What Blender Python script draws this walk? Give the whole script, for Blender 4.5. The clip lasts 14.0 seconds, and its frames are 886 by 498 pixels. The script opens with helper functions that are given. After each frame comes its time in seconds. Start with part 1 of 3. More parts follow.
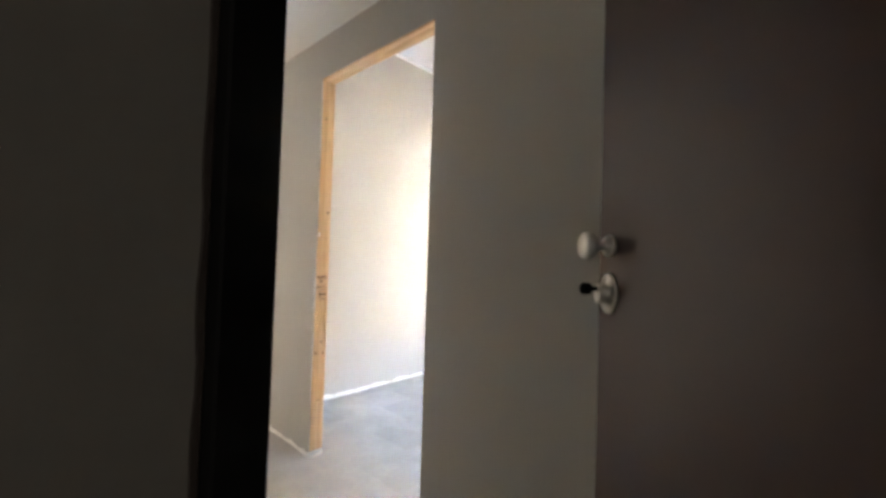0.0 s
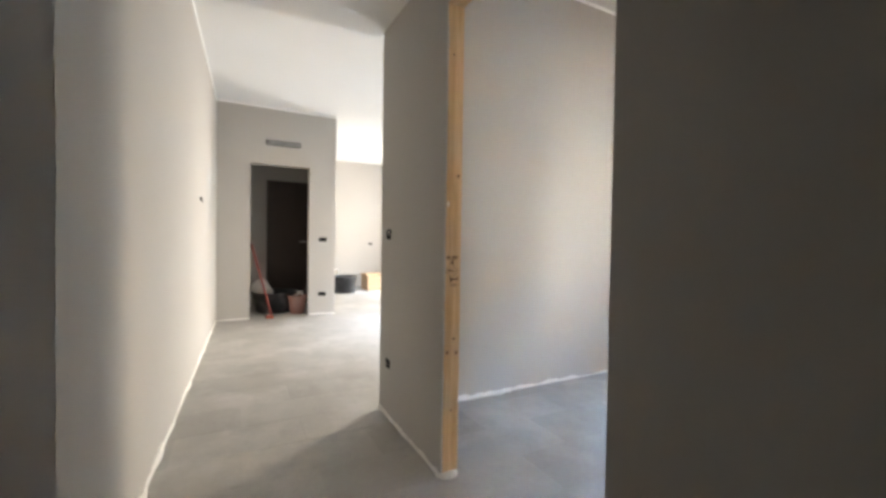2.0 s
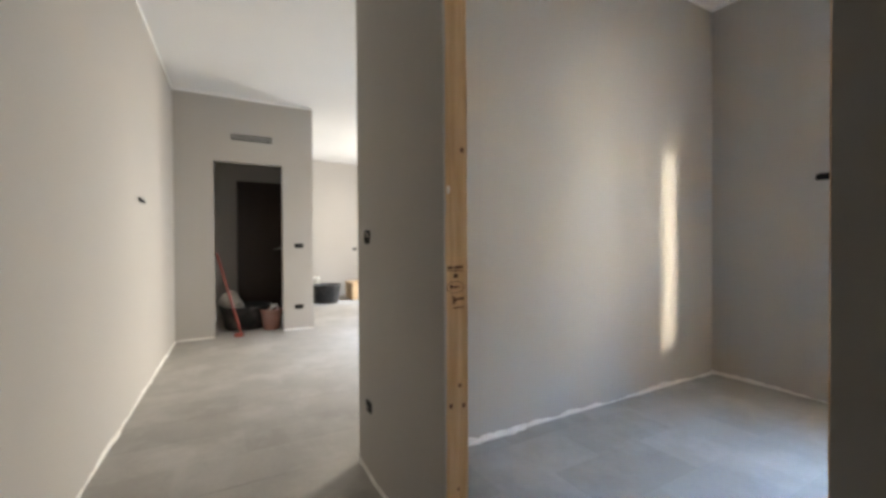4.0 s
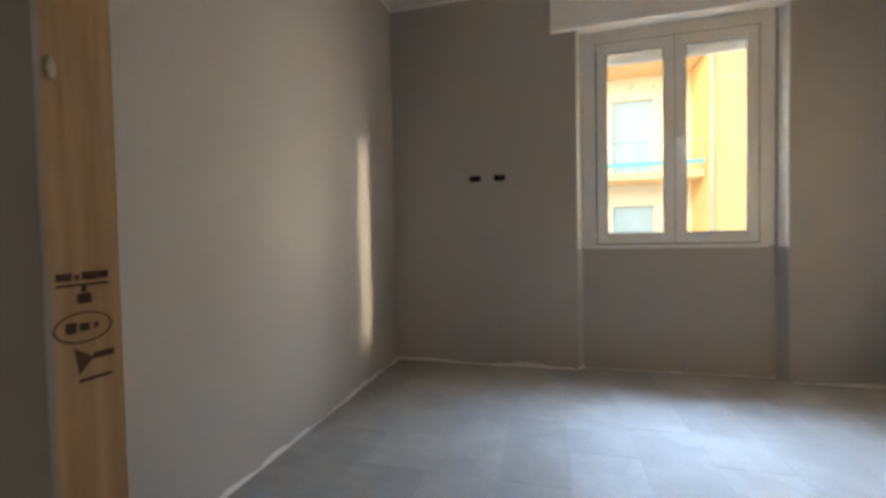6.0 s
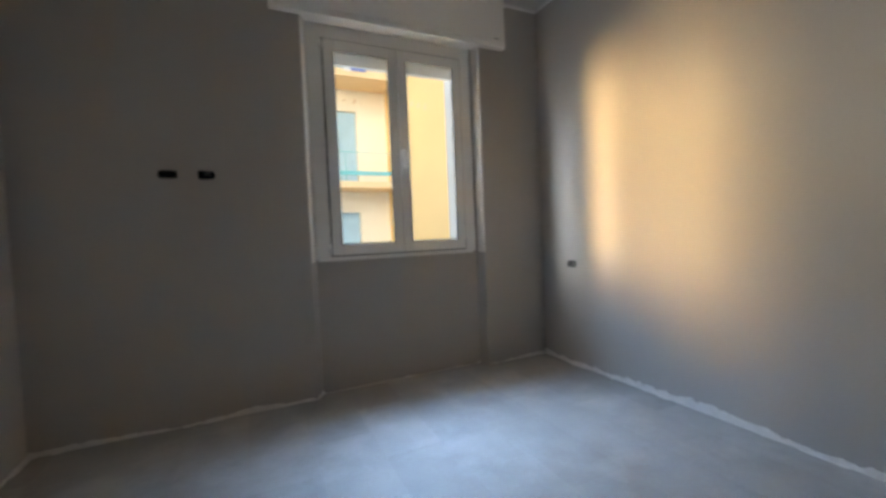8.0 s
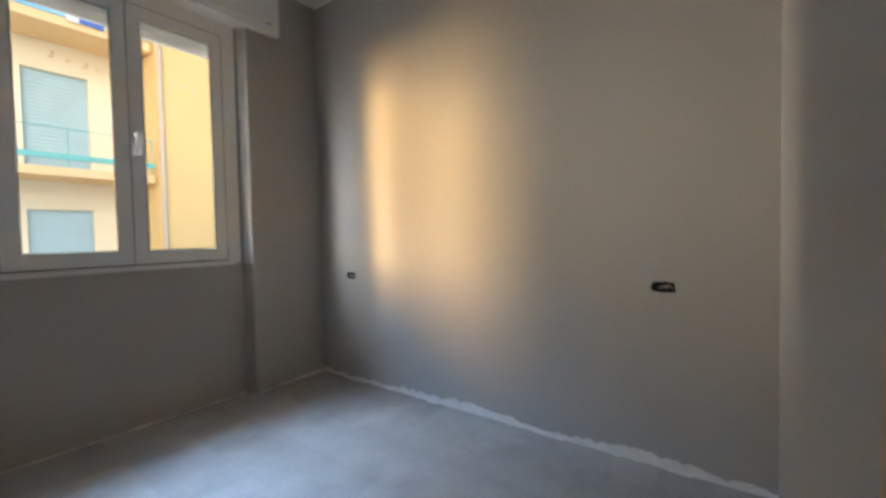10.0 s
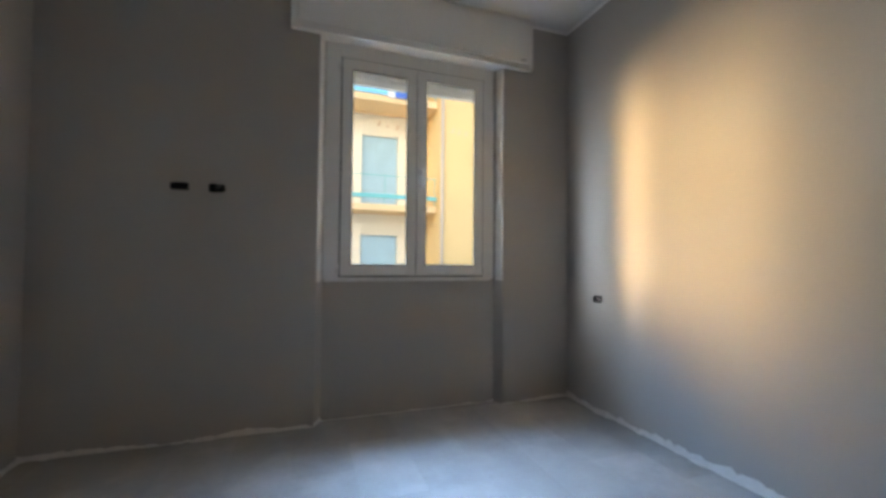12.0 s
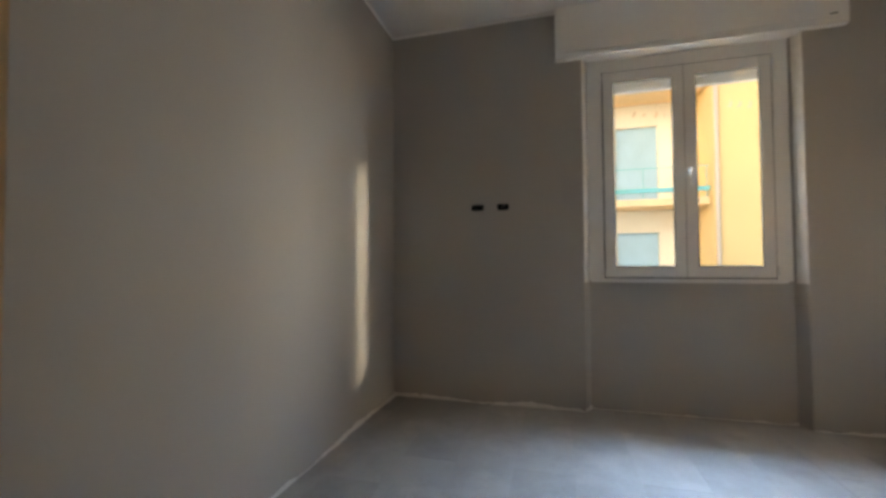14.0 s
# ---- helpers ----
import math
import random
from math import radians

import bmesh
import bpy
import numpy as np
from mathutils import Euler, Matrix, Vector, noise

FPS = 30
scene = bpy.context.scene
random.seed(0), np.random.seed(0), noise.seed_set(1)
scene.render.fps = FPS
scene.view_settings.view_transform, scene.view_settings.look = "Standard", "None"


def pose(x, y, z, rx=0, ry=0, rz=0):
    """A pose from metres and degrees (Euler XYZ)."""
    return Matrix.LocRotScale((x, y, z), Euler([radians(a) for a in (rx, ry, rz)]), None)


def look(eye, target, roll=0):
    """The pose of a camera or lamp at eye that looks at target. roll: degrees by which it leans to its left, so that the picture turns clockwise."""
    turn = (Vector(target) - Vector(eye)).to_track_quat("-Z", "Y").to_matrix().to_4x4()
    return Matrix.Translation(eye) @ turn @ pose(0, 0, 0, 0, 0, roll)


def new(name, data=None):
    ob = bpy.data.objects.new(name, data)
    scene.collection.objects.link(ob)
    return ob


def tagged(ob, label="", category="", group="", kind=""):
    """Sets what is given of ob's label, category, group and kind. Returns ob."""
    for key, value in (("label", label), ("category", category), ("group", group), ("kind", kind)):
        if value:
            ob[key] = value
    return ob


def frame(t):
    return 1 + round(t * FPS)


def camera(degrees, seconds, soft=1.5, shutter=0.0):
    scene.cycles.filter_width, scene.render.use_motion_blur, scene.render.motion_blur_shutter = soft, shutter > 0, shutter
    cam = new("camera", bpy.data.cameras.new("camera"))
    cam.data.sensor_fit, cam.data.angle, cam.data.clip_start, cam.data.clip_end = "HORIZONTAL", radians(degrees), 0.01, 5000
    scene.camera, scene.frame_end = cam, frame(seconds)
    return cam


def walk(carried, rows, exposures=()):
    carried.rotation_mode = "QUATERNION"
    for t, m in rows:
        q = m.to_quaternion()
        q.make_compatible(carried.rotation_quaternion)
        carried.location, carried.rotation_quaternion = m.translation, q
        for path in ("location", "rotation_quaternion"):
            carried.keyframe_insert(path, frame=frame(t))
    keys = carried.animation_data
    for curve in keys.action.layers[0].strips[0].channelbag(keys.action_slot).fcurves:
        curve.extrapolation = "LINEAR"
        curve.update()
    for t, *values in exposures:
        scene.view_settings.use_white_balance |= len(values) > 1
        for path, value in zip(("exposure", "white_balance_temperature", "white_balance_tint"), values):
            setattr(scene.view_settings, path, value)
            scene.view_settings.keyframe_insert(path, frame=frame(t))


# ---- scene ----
cam = camera(95.1, 14.0, soft=3.3, shutter=0.3)
PATH = [
    (0, (0.135, -0.099, 1.117), (-1.233, 1.359, 1.168), 1.8),
    (0.5, (-0.023, -0.017, 1.116), (-1.488, 1.343, 1.162), 2.4),
    (1, (-0.149, 0.042, 1.117), (-1.705, 1.298, 1.114), 1.4),
    (1.5, (-0.245, 0.161, 1.079), (-1.922, 1.250, 1.061), 1.5),
    (2, (-0.349, 0.234, 1.068), (-2.121, 1.160, 1.029), 0.9),
    (2.2, (-0.406, 0.251, 1.061), (-2.209, 1.116, 1.030), 0.8),
    (3.25, (-0.690, 0.360, 1.075), (-2.538, 1.125, 1.030), 0.2),
    (4.3, (-0.959, 0.496, 1.062), (-2.592, 1.652, 1.043), -0.6),
    (4.5, (-1.027, 0.504, 1.058), (-2.557, 1.792, 1.034), -0.7),
    (5, (-1.186, 0.563, 1.039), (-2.408, 2.146, 0.996), -1.1),
    (5.5, (-1.322, 0.668, 1.029), (-2.191, 2.469, 0.978), -1.2),
    (6, (-1.404, 0.757, 1.033), (-1.915, 2.690, 0.980), -1.1),
    (6.5, (-1.568, 0.824, 1.091), (-1.701, 2.818, 1.015), -1.5),
    (7, (-1.648, 0.907, 1.080), (-1.463, 2.898, 1.021), -1.7),
    (7.5, (-1.635, 1.050, 1.084), (-1.112, 2.979, 1.020), -2.1),
    (8, (-1.562, 1.165, 1.092), (-0.710, 2.973, 1.016), -2.4),
    (8.5, (-1.494, 1.234, 1.073), (-0.318, 2.849, 0.989), -2.3),
    (8.7, (-1.466, 1.254, 1.082), (-0.182, 2.785, 0.989), -2.1),
    (9.75, (-1.375, 1.235, 1.100), (0.243, 2.411, 1.030), -1.2),
    (10.8, (-1.299, 1.213, 1.080), (0.167, 2.574, 1.065), -0.6),
    (11, (-1.322, 1.239, 1.071), (0.060, 2.685, 1.074), -0.5),
    (11.5, (-1.281, 1.241, 1.083), (-0.256, 2.958, 1.126), 0.1),
    (12, (-1.298, 1.236, 1.074), (-0.637, 3.123, 1.134), 0.5),
    (12.5, (-1.333, 1.192, 1.059), (-1.040, 3.170, 1.131), 0.6),
    (13, (-1.385, 1.095, 1.051), (-1.400, 3.093, 1.129), 0.6),
    (13.5, (-1.426, 0.978, 1.064), (-1.709, 2.957, 1.135), 0.2),
    (14, (-1.422, 0.887, 1.100), (-1.945, 2.817, 1.155), -0.4),
]
EXPOSURES = [(0.0, 4.2, 6950, 10), (1.0, 3.58, 7050, 10), (1.5, 3.16, 7000, 10), (2.2, 3.08, 6750, 10), (4.5, 2.46, 6950, 10), (5.0, 2.42, 7200, 10), (5.5, 2.0, 7600, 11),
             (6.5, 1.68, 7400, 11), (7.0, 1.47, 6800, 10), (7.5, 1.2, 6600, 9), (9.0, 1.15, 6750, 10), (11.0, 1.13, 6600, 9), (12.5, 1.2, 6350, 9), (13.5, 1.22, 7150, 11),
             (14.0, 1.34, 7400, 11)]
walk(cam, [(t, look(eye, target, roll)) for t, eye, target, roll in PATH], EXPOSURES)

# ---- daylight ----
SUN_AZ, SUN_EL = 214.0, 26.0          # compass degrees (from +y, clockwise) and elevation of the sun
world = bpy.data.worlds.new("sky")
scene.world = world
world.use_nodes = True
wn = world.node_tree.nodes
sky = wn.new("ShaderNodeTexSky")
sky.sky_type = 'NISHITA'
sky.sun_disc = False
sky.sun_elevation = radians(SUN_EL)
sky.sun_rotation = radians(SUN_AZ)
world.node_tree.links.new(sky.outputs[0], wn["Background"].inputs[0])
wn["Background"].inputs[1].default_value = 0.15
sun = new("sun", bpy.data.lights.new("sun", 'SUN'))
sun.data.energy = 0.21
sun.data.angle = radians(0.5)
sun.data.color = (1.0, 0.95, 0.86)
sa, se = radians(SUN_AZ), radians(SUN_EL)
sun_from = Vector((math.sin(sa) * math.cos(se), math.cos(sa) * math.cos(se), math.sin(se)))
sun.matrix_world = look(sun_from * 60, (0, 0, 0))


def daylight(name, eye, target, width, height, watts, colour, spread=120):
    """Area lamp for the sky, a sunlit house front or added fill, shining in through an opening."""
    lamp = new(name, bpy.data.lights.new(name, 'AREA'))
    lamp.data.shape = 'RECTANGLE'
    lamp.data.size, lamp.data.size_y = width, height
    lamp.data.energy, lamp.data.color, lamp.data.spread = watts, colour, radians(spread)
    lamp.matrix_world = look(eye, target)
    return lamp


# sky over the street, warm glow of the sunlit fronts on either hand
daylight("sky_light", (-0.3, 8.0, 6.5), (-0.7, 3.3, 0.6), 13.0, 3.2, 670, (0.39, 0.615, 1.0), 105)
daylight("front_light", (-6.95, 9.72, 3.1), (-0.3, 4.1, 1.7), 1.85, 3.4, 65, (1.0, 0.66, 0.28), 44)
daylight("street_light", (-8.6, 7.3, 4.8), (0.2, 4.1, 1.3), 2.4, 6.0, 88, (0.80, 0.89, 1.0), 60)
# two added fill lamps for east and west walls; no house front stands there
daylight("near_fill_light", (-3.2, 9.6, 2.2), (0.7, 1.9, 1.4), 3.0, 4.0, 30, (1.0, 0.88, 0.72), 70)
daylight("west_wall_fill_light", (5.6, 7.7, 2.9), (-2.6, 3.0, 1.3), 3.4, 3.4, 42, (0.98, 0.96, 0.92), 80)
daylight("far_front_light", (7.4, 6.9, 4.4), (-2.0, 3.7, 1.4), 0.62, 0.42, 23, (1.0, 0.92, 0.76), 40)
# sky through the living room's French windows
daylight("living_light", (-4.85, 4.23, 1.45), (-4.6, 1.8, 0.0), 0.8, 1.9, 11.0, (1.0, 0.97, 0.93), 115)
daylight("living_far_light", (-7.65, 4.23, 1.45), (-8.8, 1.8, 0.9), 0.7, 1.9, 17, (1.0, 0.98, 0.95), 165)
# fill lamp added in an unseen opening behind the start, for the dark hall
daylight("hall_fill_light", (0.27, -1.20, 1.2), (0.0, 1.0, 1.1), 0.8, 1.9, 0.05, (1.0, 0.97, 0.92), 150)


# ---- materials ----
def material(name, colour, rough=0.6, metal=0.0, scale=6.0, spread=0.06, fine=90.0, bump=0.15, stain=None, stain_amount=0.0,
             per_object=0.0, gloss=0.5):
    """A surface with two scales of variation: broad patches and fine grain, with relief."""
    mat = bpy.data.materials.new(name)
    mat.use_nodes = True
    nt = mat.node_tree
    b = nt.nodes["Principled BSDF"]
    b.inputs["Roughness"].default_value = rough
    b.inputs["Metallic"].default_value = metal
    b.inputs["Specular IOR Level"].default_value = gloss
    geo = nt.nodes.new("ShaderNodeNewGeometry")
    big = nt.nodes.new("ShaderNodeTexNoise")
    big.inputs["Scale"].default_value = scale
    big.inputs["Detail"].default_value = 5
    small = nt.nodes.new("ShaderNodeTexNoise")
    small.inputs["Scale"].default_value = fine
    small.inputs["Detail"].default_value = 3
    for n in (big, small):
        nt.links.new(geo.outputs["Position"], n.inputs["Vector"])
    ramp = nt.nodes.new("ShaderNodeMix")
    ramp.data_type = 'RGBA'
    lo = [max(0, c * (1 - spread)) for c in colour]
    hi = [min(1, c * (1 + spread)) for c in colour]
    ramp.inputs[6].default_value = (*lo, 1)
    ramp.inputs[7].default_value = (*hi, 1)
    mixf = nt.nodes.new("ShaderNodeMath")
    mixf.operation = 'MULTIPLY_ADD'
    nt.links.new(small.outputs[0], mixf.inputs[0])
    mixf.inputs[1].default_value = 0.5
    half = nt.nodes.new("ShaderNodeMath")
    half.operation = 'MULTIPLY_ADD'
    nt.links.new(big.outputs[0], half.inputs[0])
    half.inputs[1].default_value = 1.6
    half.inputs[2].default_value = -0.55
    nt.links.new(half.outputs[0], mixf.inputs[2])
    nt.links.new(mixf.outputs[0], ramp.inputs[0])
    last = ramp.outputs[2]
    if stain:
        sn = nt.nodes.new("ShaderNodeTexNoise")
        sn.inputs["Scale"].default_value = scale * 0.55
        sn.inputs["Detail"].default_value = 8
        sn.inputs["Roughness"].default_value = 0.65
        nt.links.new(geo.outputs["Position"], sn.inputs["Vector"])
        cr = nt.nodes.new("ShaderNodeMapRange")
        cr.inputs[1].default_value, cr.inputs[2].default_value = 0.48, 0.68
        cr.inputs[4].default_value = stain_amount
        nt.links.new(sn.outputs[0], cr.inputs[0])
        m2 = nt.nodes.new("ShaderNodeMix")
        m2.data_type = 'RGBA'
        nt.links.new(cr.outputs[0], m2.inputs[0])
        nt.links.new(last, m2.inputs[6])
        m2.inputs[7].default_value = (*stain, 1)
        last = m2.outputs[2]
    if per_object:
        oi = nt.nodes.new("ShaderNodeObjectInfo")
        mr = nt.nodes.new("ShaderNodeMapRange")
        mr.inputs[3].default_value, mr.inputs[4].default_value = 1 - per_object, 1 + per_object
        nt.links.new(oi.outputs["Random"], mr.inputs[0])
        m3 = nt.nodes.new("ShaderNodeMix")
        m3.data_type = 'RGBA'
        m3.blend_type = 'MULTIPLY'
        m3.inputs[0].default_value = 1
        nt.links.new(last, m3.inputs[6])
        nt.links.new(mr.outputs[0], m3.inputs[7])
        last = m3.outputs[2]
    nt.links.new(last, b.inputs["Base Color"])
    if bump:
        bp = nt.nodes.new("ShaderNodeBump")
        bp.inputs["Strength"].default_value = bump
        bp.inputs["Distance"].default_value = 0.004
        nt.links.new(mixf.outputs[0], bp.inputs["Height"])
        nt.links.new(bp.outputs[0], b.inputs["Normal"])
    rr = nt.nodes.new("ShaderNodeMapRange")
    rr.inputs[3].default_value, rr.inputs[4].default_value = max(0, rough - 0.08), min(1, rough + 0.08)
    nt.links.new(big.outputs[0], rr.inputs[0])
    nt.links.new(rr.outputs[0], b.inputs["Roughness"])
    return mat


def wood_material(name, dark, light, rough=0.6, along='Z'):
    """Sawn timber: long grain streaks along one axis, with growth bands."""
    mat = bpy.data.materials.new(name)
    mat.use_nodes = True
    nt = mat.node_tree
    b = nt.nodes["Principled BSDF"]
    b.inputs["Roughness"].default_value = rough
    tc = nt.nodes.new("ShaderNodeNewGeometry")
    mp = nt.nodes.new("ShaderNodeMapping")
    mp.inputs["Scale"].default_value = {'Z': (22, 22, 1.1), 'X': (1.1, 22, 22), 'Y': (22, 1.1, 22)}[along]
    nt.links.new(tc.outputs["Position"], mp.inputs["Vector"])
    n1 = nt.nodes.new("ShaderNodeTexNoise")
    n1.inputs["Scale"].default_value = 1.6
    n1.inputs["Detail"].default_value = 6
    n1.inputs["Distortion"].default_value = 0.6
    nt.links.new(mp.outputs[0], n1.inputs["Vector"])
    n2 = nt.nodes.new("ShaderNodeTexNoise")
    n2.inputs["Scale"].default_value = 9
    nt.links.new(mp.outputs[0], n2.inputs["Vector"])
    add = nt.nodes.new("ShaderNodeMath")
    add.operation = 'MULTIPLY_ADD'
    add.inputs[1].default_value = 0.35
    nt.links.new(n2.outputs[0], add.inputs[0])
    nt.links.new(n1.outputs[0], add.inputs[2])
    cr = nt.nodes.new("ShaderNodeValToRGB")
    cr.color_ramp.elements[0].position, cr.color_ramp.elements[0].color = 0.45, (*dark, 1)
    cr.color_ramp.elements[1].position, cr.color_ramp.elements[1].color = 0.85, (*light, 1)
    nt.links.new(add.outputs[0], cr.inputs[0])
    nt.links.new(cr.outputs[0], b.inputs["Base Color"])
    bp = nt.nodes.new("ShaderNodeBump")
    bp.inputs["Strength"].default_value = 0.2
    bp.inputs["Distance"].default_value = 0.002
    nt.links.new(add.outputs[0], bp.inputs["Height"])
    nt.links.new(bp.outputs[0], b.inputs["Normal"])
    return mat


def glass_material(name):
    mat = bpy.data.materials.new(name)
    mat.use_nodes = True
    b = mat.node_tree.nodes["Principled BSDF"]
    b.inputs["Transmission Weight"].default_value = 1.0
    b.inputs["Roughness"].default_value = 0.0
    b.inputs["IOR"].default_value = 1.05
    b.inputs["Base Color"].default_value = (0.97, 0.985, 0.98, 1)
    return mat


PAINT = material("grey_wall_paint", (0.458, 0.433, 0.400), 0.85, scale=1.3, spread=0.03, fine=160, bump=0.10, gloss=0.2)
CEIL = material("white_ceiling_paint", (0.81, 0.805, 0.79), 0.9, scale=1.5, spread=0.02, fine=140, bump=0.08, gloss=0.2)
EDGING = material("bright_white_paint_band", (0.93, 0.925, 0.91), 0.8, scale=6, spread=0.02, fine=90, bump=0.1, gloss=0.2)
PLASTER = material("bare_white_plaster", (0.78, 0.76, 0.72), 0.9, scale=14, spread=0.10, fine=60, bump=0.5, gloss=0.2)
TILE = material("grey_stone_tile", (0.365, 0.346, 0.318), 0.55, scale=3.4, spread=0.15, fine=45, bump=0.04,
                stain=(0.50, 0.48, 0.45), stain_amount=0.75, per_object=0.08, gloss=0.35)
GROUT = material("dusty_grey_grout", (0.42, 0.40, 0.375), 0.9, scale=5, spread=0.15, fine=120, bump=0.3)
PVC = material("white_window_plastic", (0.86, 0.86, 0.84), 0.35, scale=3, spread=0.015, fine=60, bump=0.02)
MORTAR = material("dark_brown_mortar", (0.11, 0.085, 0.075), 0.9, scale=18, spread=0.25, fine=70, bump=0.5)
SEAL_GAP = material("dark_grey_seal_and_shadow_gap", (0.05, 0.05, 0.048), 0.7, scale=20, spread=0.1, bump=0.02)
BOXWHITE = material("white_lacquered_panel", (0.88, 0.87, 0.84), 0.5, scale=3, spread=0.02, fine=80, bump=0.04)
PINE = wood_material("raw_pine", (0.47, 0.285, 0.13), (0.66, 0.45, 0.26))
PINE_X = wood_material("raw_pine_crosswise", (0.47, 0.285, 0.13), (0.66, 0.45, 0.26), along='X')
KNOT = material("dark_pine_knot", (0.14, 0.06, 0.025), 0.6, scale=60, spread=0.3)
STAMP = material("burnt_stamp", (0.11, 0.055, 0.028), 0.8, scale=40, spread=0.3)
DOORBROWN = material("dark_brown_door_panel", (0.045, 0.019, 0.014), 0.42, scale=3, spread=0.10, fine=70, bump=0.04)
NICKEL = material("matt_nickel", (0.74, 0.71, 0.66), 0.36, 0.55, scale=20, spread=0.04, bump=0.02)
STEEL = material("satin_steel", (0.62, 0.60, 0.57), 0.28, 1.0, scale=20, spread=0.05, bump=0.02)
BLACK = material("black_plastic", (0.008, 0.008, 0.009), 0.7, scale=20, spread=0.2, bump=0.05, gloss=0.15)
BLACKSTEEL = material("black_painted_steel", (0.006, 0.006, 0.006), 0.6, scale=8, spread=0.3, bump=0.1, gloss=0.2)
VENTGREY = material("grey_vent_metal", (0.24, 0.235, 0.225), 0.5, scale=20, spread=0.1)
VENTPALE = material("pale_vent_metal", (0.60, 0.585, 0.56), 0.45, scale=20, spread=0.06)
BOXGREY = material("grey_socket_plastic", (0.022, 0.022, 0.024), 0.5, scale=30, spread=0.2)
WIRE = material("pale_wire", (0.62, 0.54, 0.50), 0.5, scale=30, spread=0.1)
RUBBER = material("black_rubber_tub", (0.022, 0.023, 0.025), 0.6, scale=9, spread=0.3, fine=50, bump=0.2,
                  stain=(0.22, 0.21, 0.20), stain_amount=0.5)
PINKPLASTIC = material("dusty_pink_plastic", (0.47, 0.23, 0.19), 0.55, scale=8, spread=0.12, bump=0.1,
                       stain=(0.42, 0.36, 0.32), stain_amount=0.6)
CLOSETDOOR = material("near_black_door_panel", (0.045, 0.028, 0.022), 0.5, scale=3, spread=0.12, fine=70, bump=0.04)
REDPLASTIC = material("red_broom_plastic", (0.27, 0.06, 0.045), 0.45, scale=10, spread=0.12, bump=0.05)
WHITEPLASTIC = material("white_plastic_bucket", (0.72, 0.70, 0.64), 0.45, scale=8, spread=0.06, bump=0.05)
CRATE = wood_material("crate_pine", (0.36, 0.23, 0.12), (0.52, 0.37, 0.22), along='Y')
GLASS = glass_material("window_glass")
YELLOW = material("yellow_render", (0.78, 0.55, 0.25), 0.9, scale=0.7, spread=0.06, fine=18, bump=0.2)
CREAM = material("pale_cream_render", (0.80, 0.72, 0.55), 0.9, scale=0.8, spread=0.05, fine=18, bump=0.2)
ORANGE = material("orange_slab_edge", (0.82, 0.58, 0.31), 0.85, scale=1.5, spread=0.08, fine=20, bump=0.2)
WHITEWALL = material("white_render", (0.78, 0.76, 0.72), 0.9, scale=1, spread=0.05, fine=20, bump=0.2)
TEAL = material("teal_painted_steel", (0.16, 0.50, 0.49), 0.5, scale=4, spread=0.08)
SHUTTER = material("grey_green_shutter", (0.42, 0.58, 0.64), 0.6, scale=3, spread=0.08)
SKYBLUE = material("sky_blue_balcony_panel", (0.22, 0.58, 0.82), 0.4, scale=3, spread=0.08)
MARK = material("faded_wall_mark", (0.68, 0.52, 0.33), 0.9, scale=10, spread=0.2)
DEEPBLUE = material("blue_painted_steel", (0.10, 0.36, 0.55), 0.5, scale=4, spread=0.08)
AWNING = material("blue_awning_cloth", (0.08, 0.16, 0.50), 0.8, scale=3, spread=0.1)
ROLLER = material("grey_roller_shutter", (0.52, 0.53, 0.52), 0.5, scale=4, spread=0.05)
PIPE = material("grey_downpipe", (0.60, 0.49, 0.38), 0.5, scale=3, spread=0.08)
BOUNCE_GROUND = material("pale_bounce_ground", (0.50, 0.46, 0.41), 0.9, scale=0.5, spread=0.2, fine=12, bump=0.3)
LIGHT_CAP = material("light_cap_slab", (0.30, 0.28, 0.26), 0.9, scale=1, spread=0.1)


# ---- mesh helpers ----
def quad_prism(bm, pts, z0, z1):
    """A prism over the plan polygon pts (counter-clockwise), from z0 to z1."""
    lo = [bm.verts.new((x, y, z0)) for x, y in pts]
    hi = [bm.verts.new((x, y, z1)) for x, y in pts]
    n = len(pts)
    bm.faces.new(lo[::-1])
    bm.faces.new(hi)
    for i in range(n):
        bm.faces.new((lo[i], lo[(i + 1) % n], hi[(i + 1) % n], hi[i]))


def block(bm, x0, x1, y0, y1, z0, z1):
    quad_prism(bm, [(x0, y0), (x1, y0), (x1, y1), (x0, y1)], z0, z1)


def soften(bm, width, segments=2):
    bmesh.ops.bevel(bm, geom=list(bm.edges), offset=width, segments=segments, affect='EDGES', profile=0.5)


def lathe(bm, profile, n=28, at=(0, 0, 0), turn=None):
    """A turned body from (radius, height) pairs about the z axis, moved by turn."""
    rings = []
    m = Matrix.Translation(at) @ (turn or Matrix.Identity(4))
    for r, z in profile:
        rings.append([bm.verts.new(m @ Vector((r * math.cos(2 * math.pi * i / n), r * math.sin(2 * math.pi * i / n), z)))
                      for i in range(n)])
    for a, b in zip(rings, rings[1:]):
        for i in range(n):
            bm.faces.new((a[i], a[(i + 1) % n], b[(i + 1) % n], b[i]))
    bm.faces.new(rings[0][::-1])
    bm.faces.new(rings[-1])


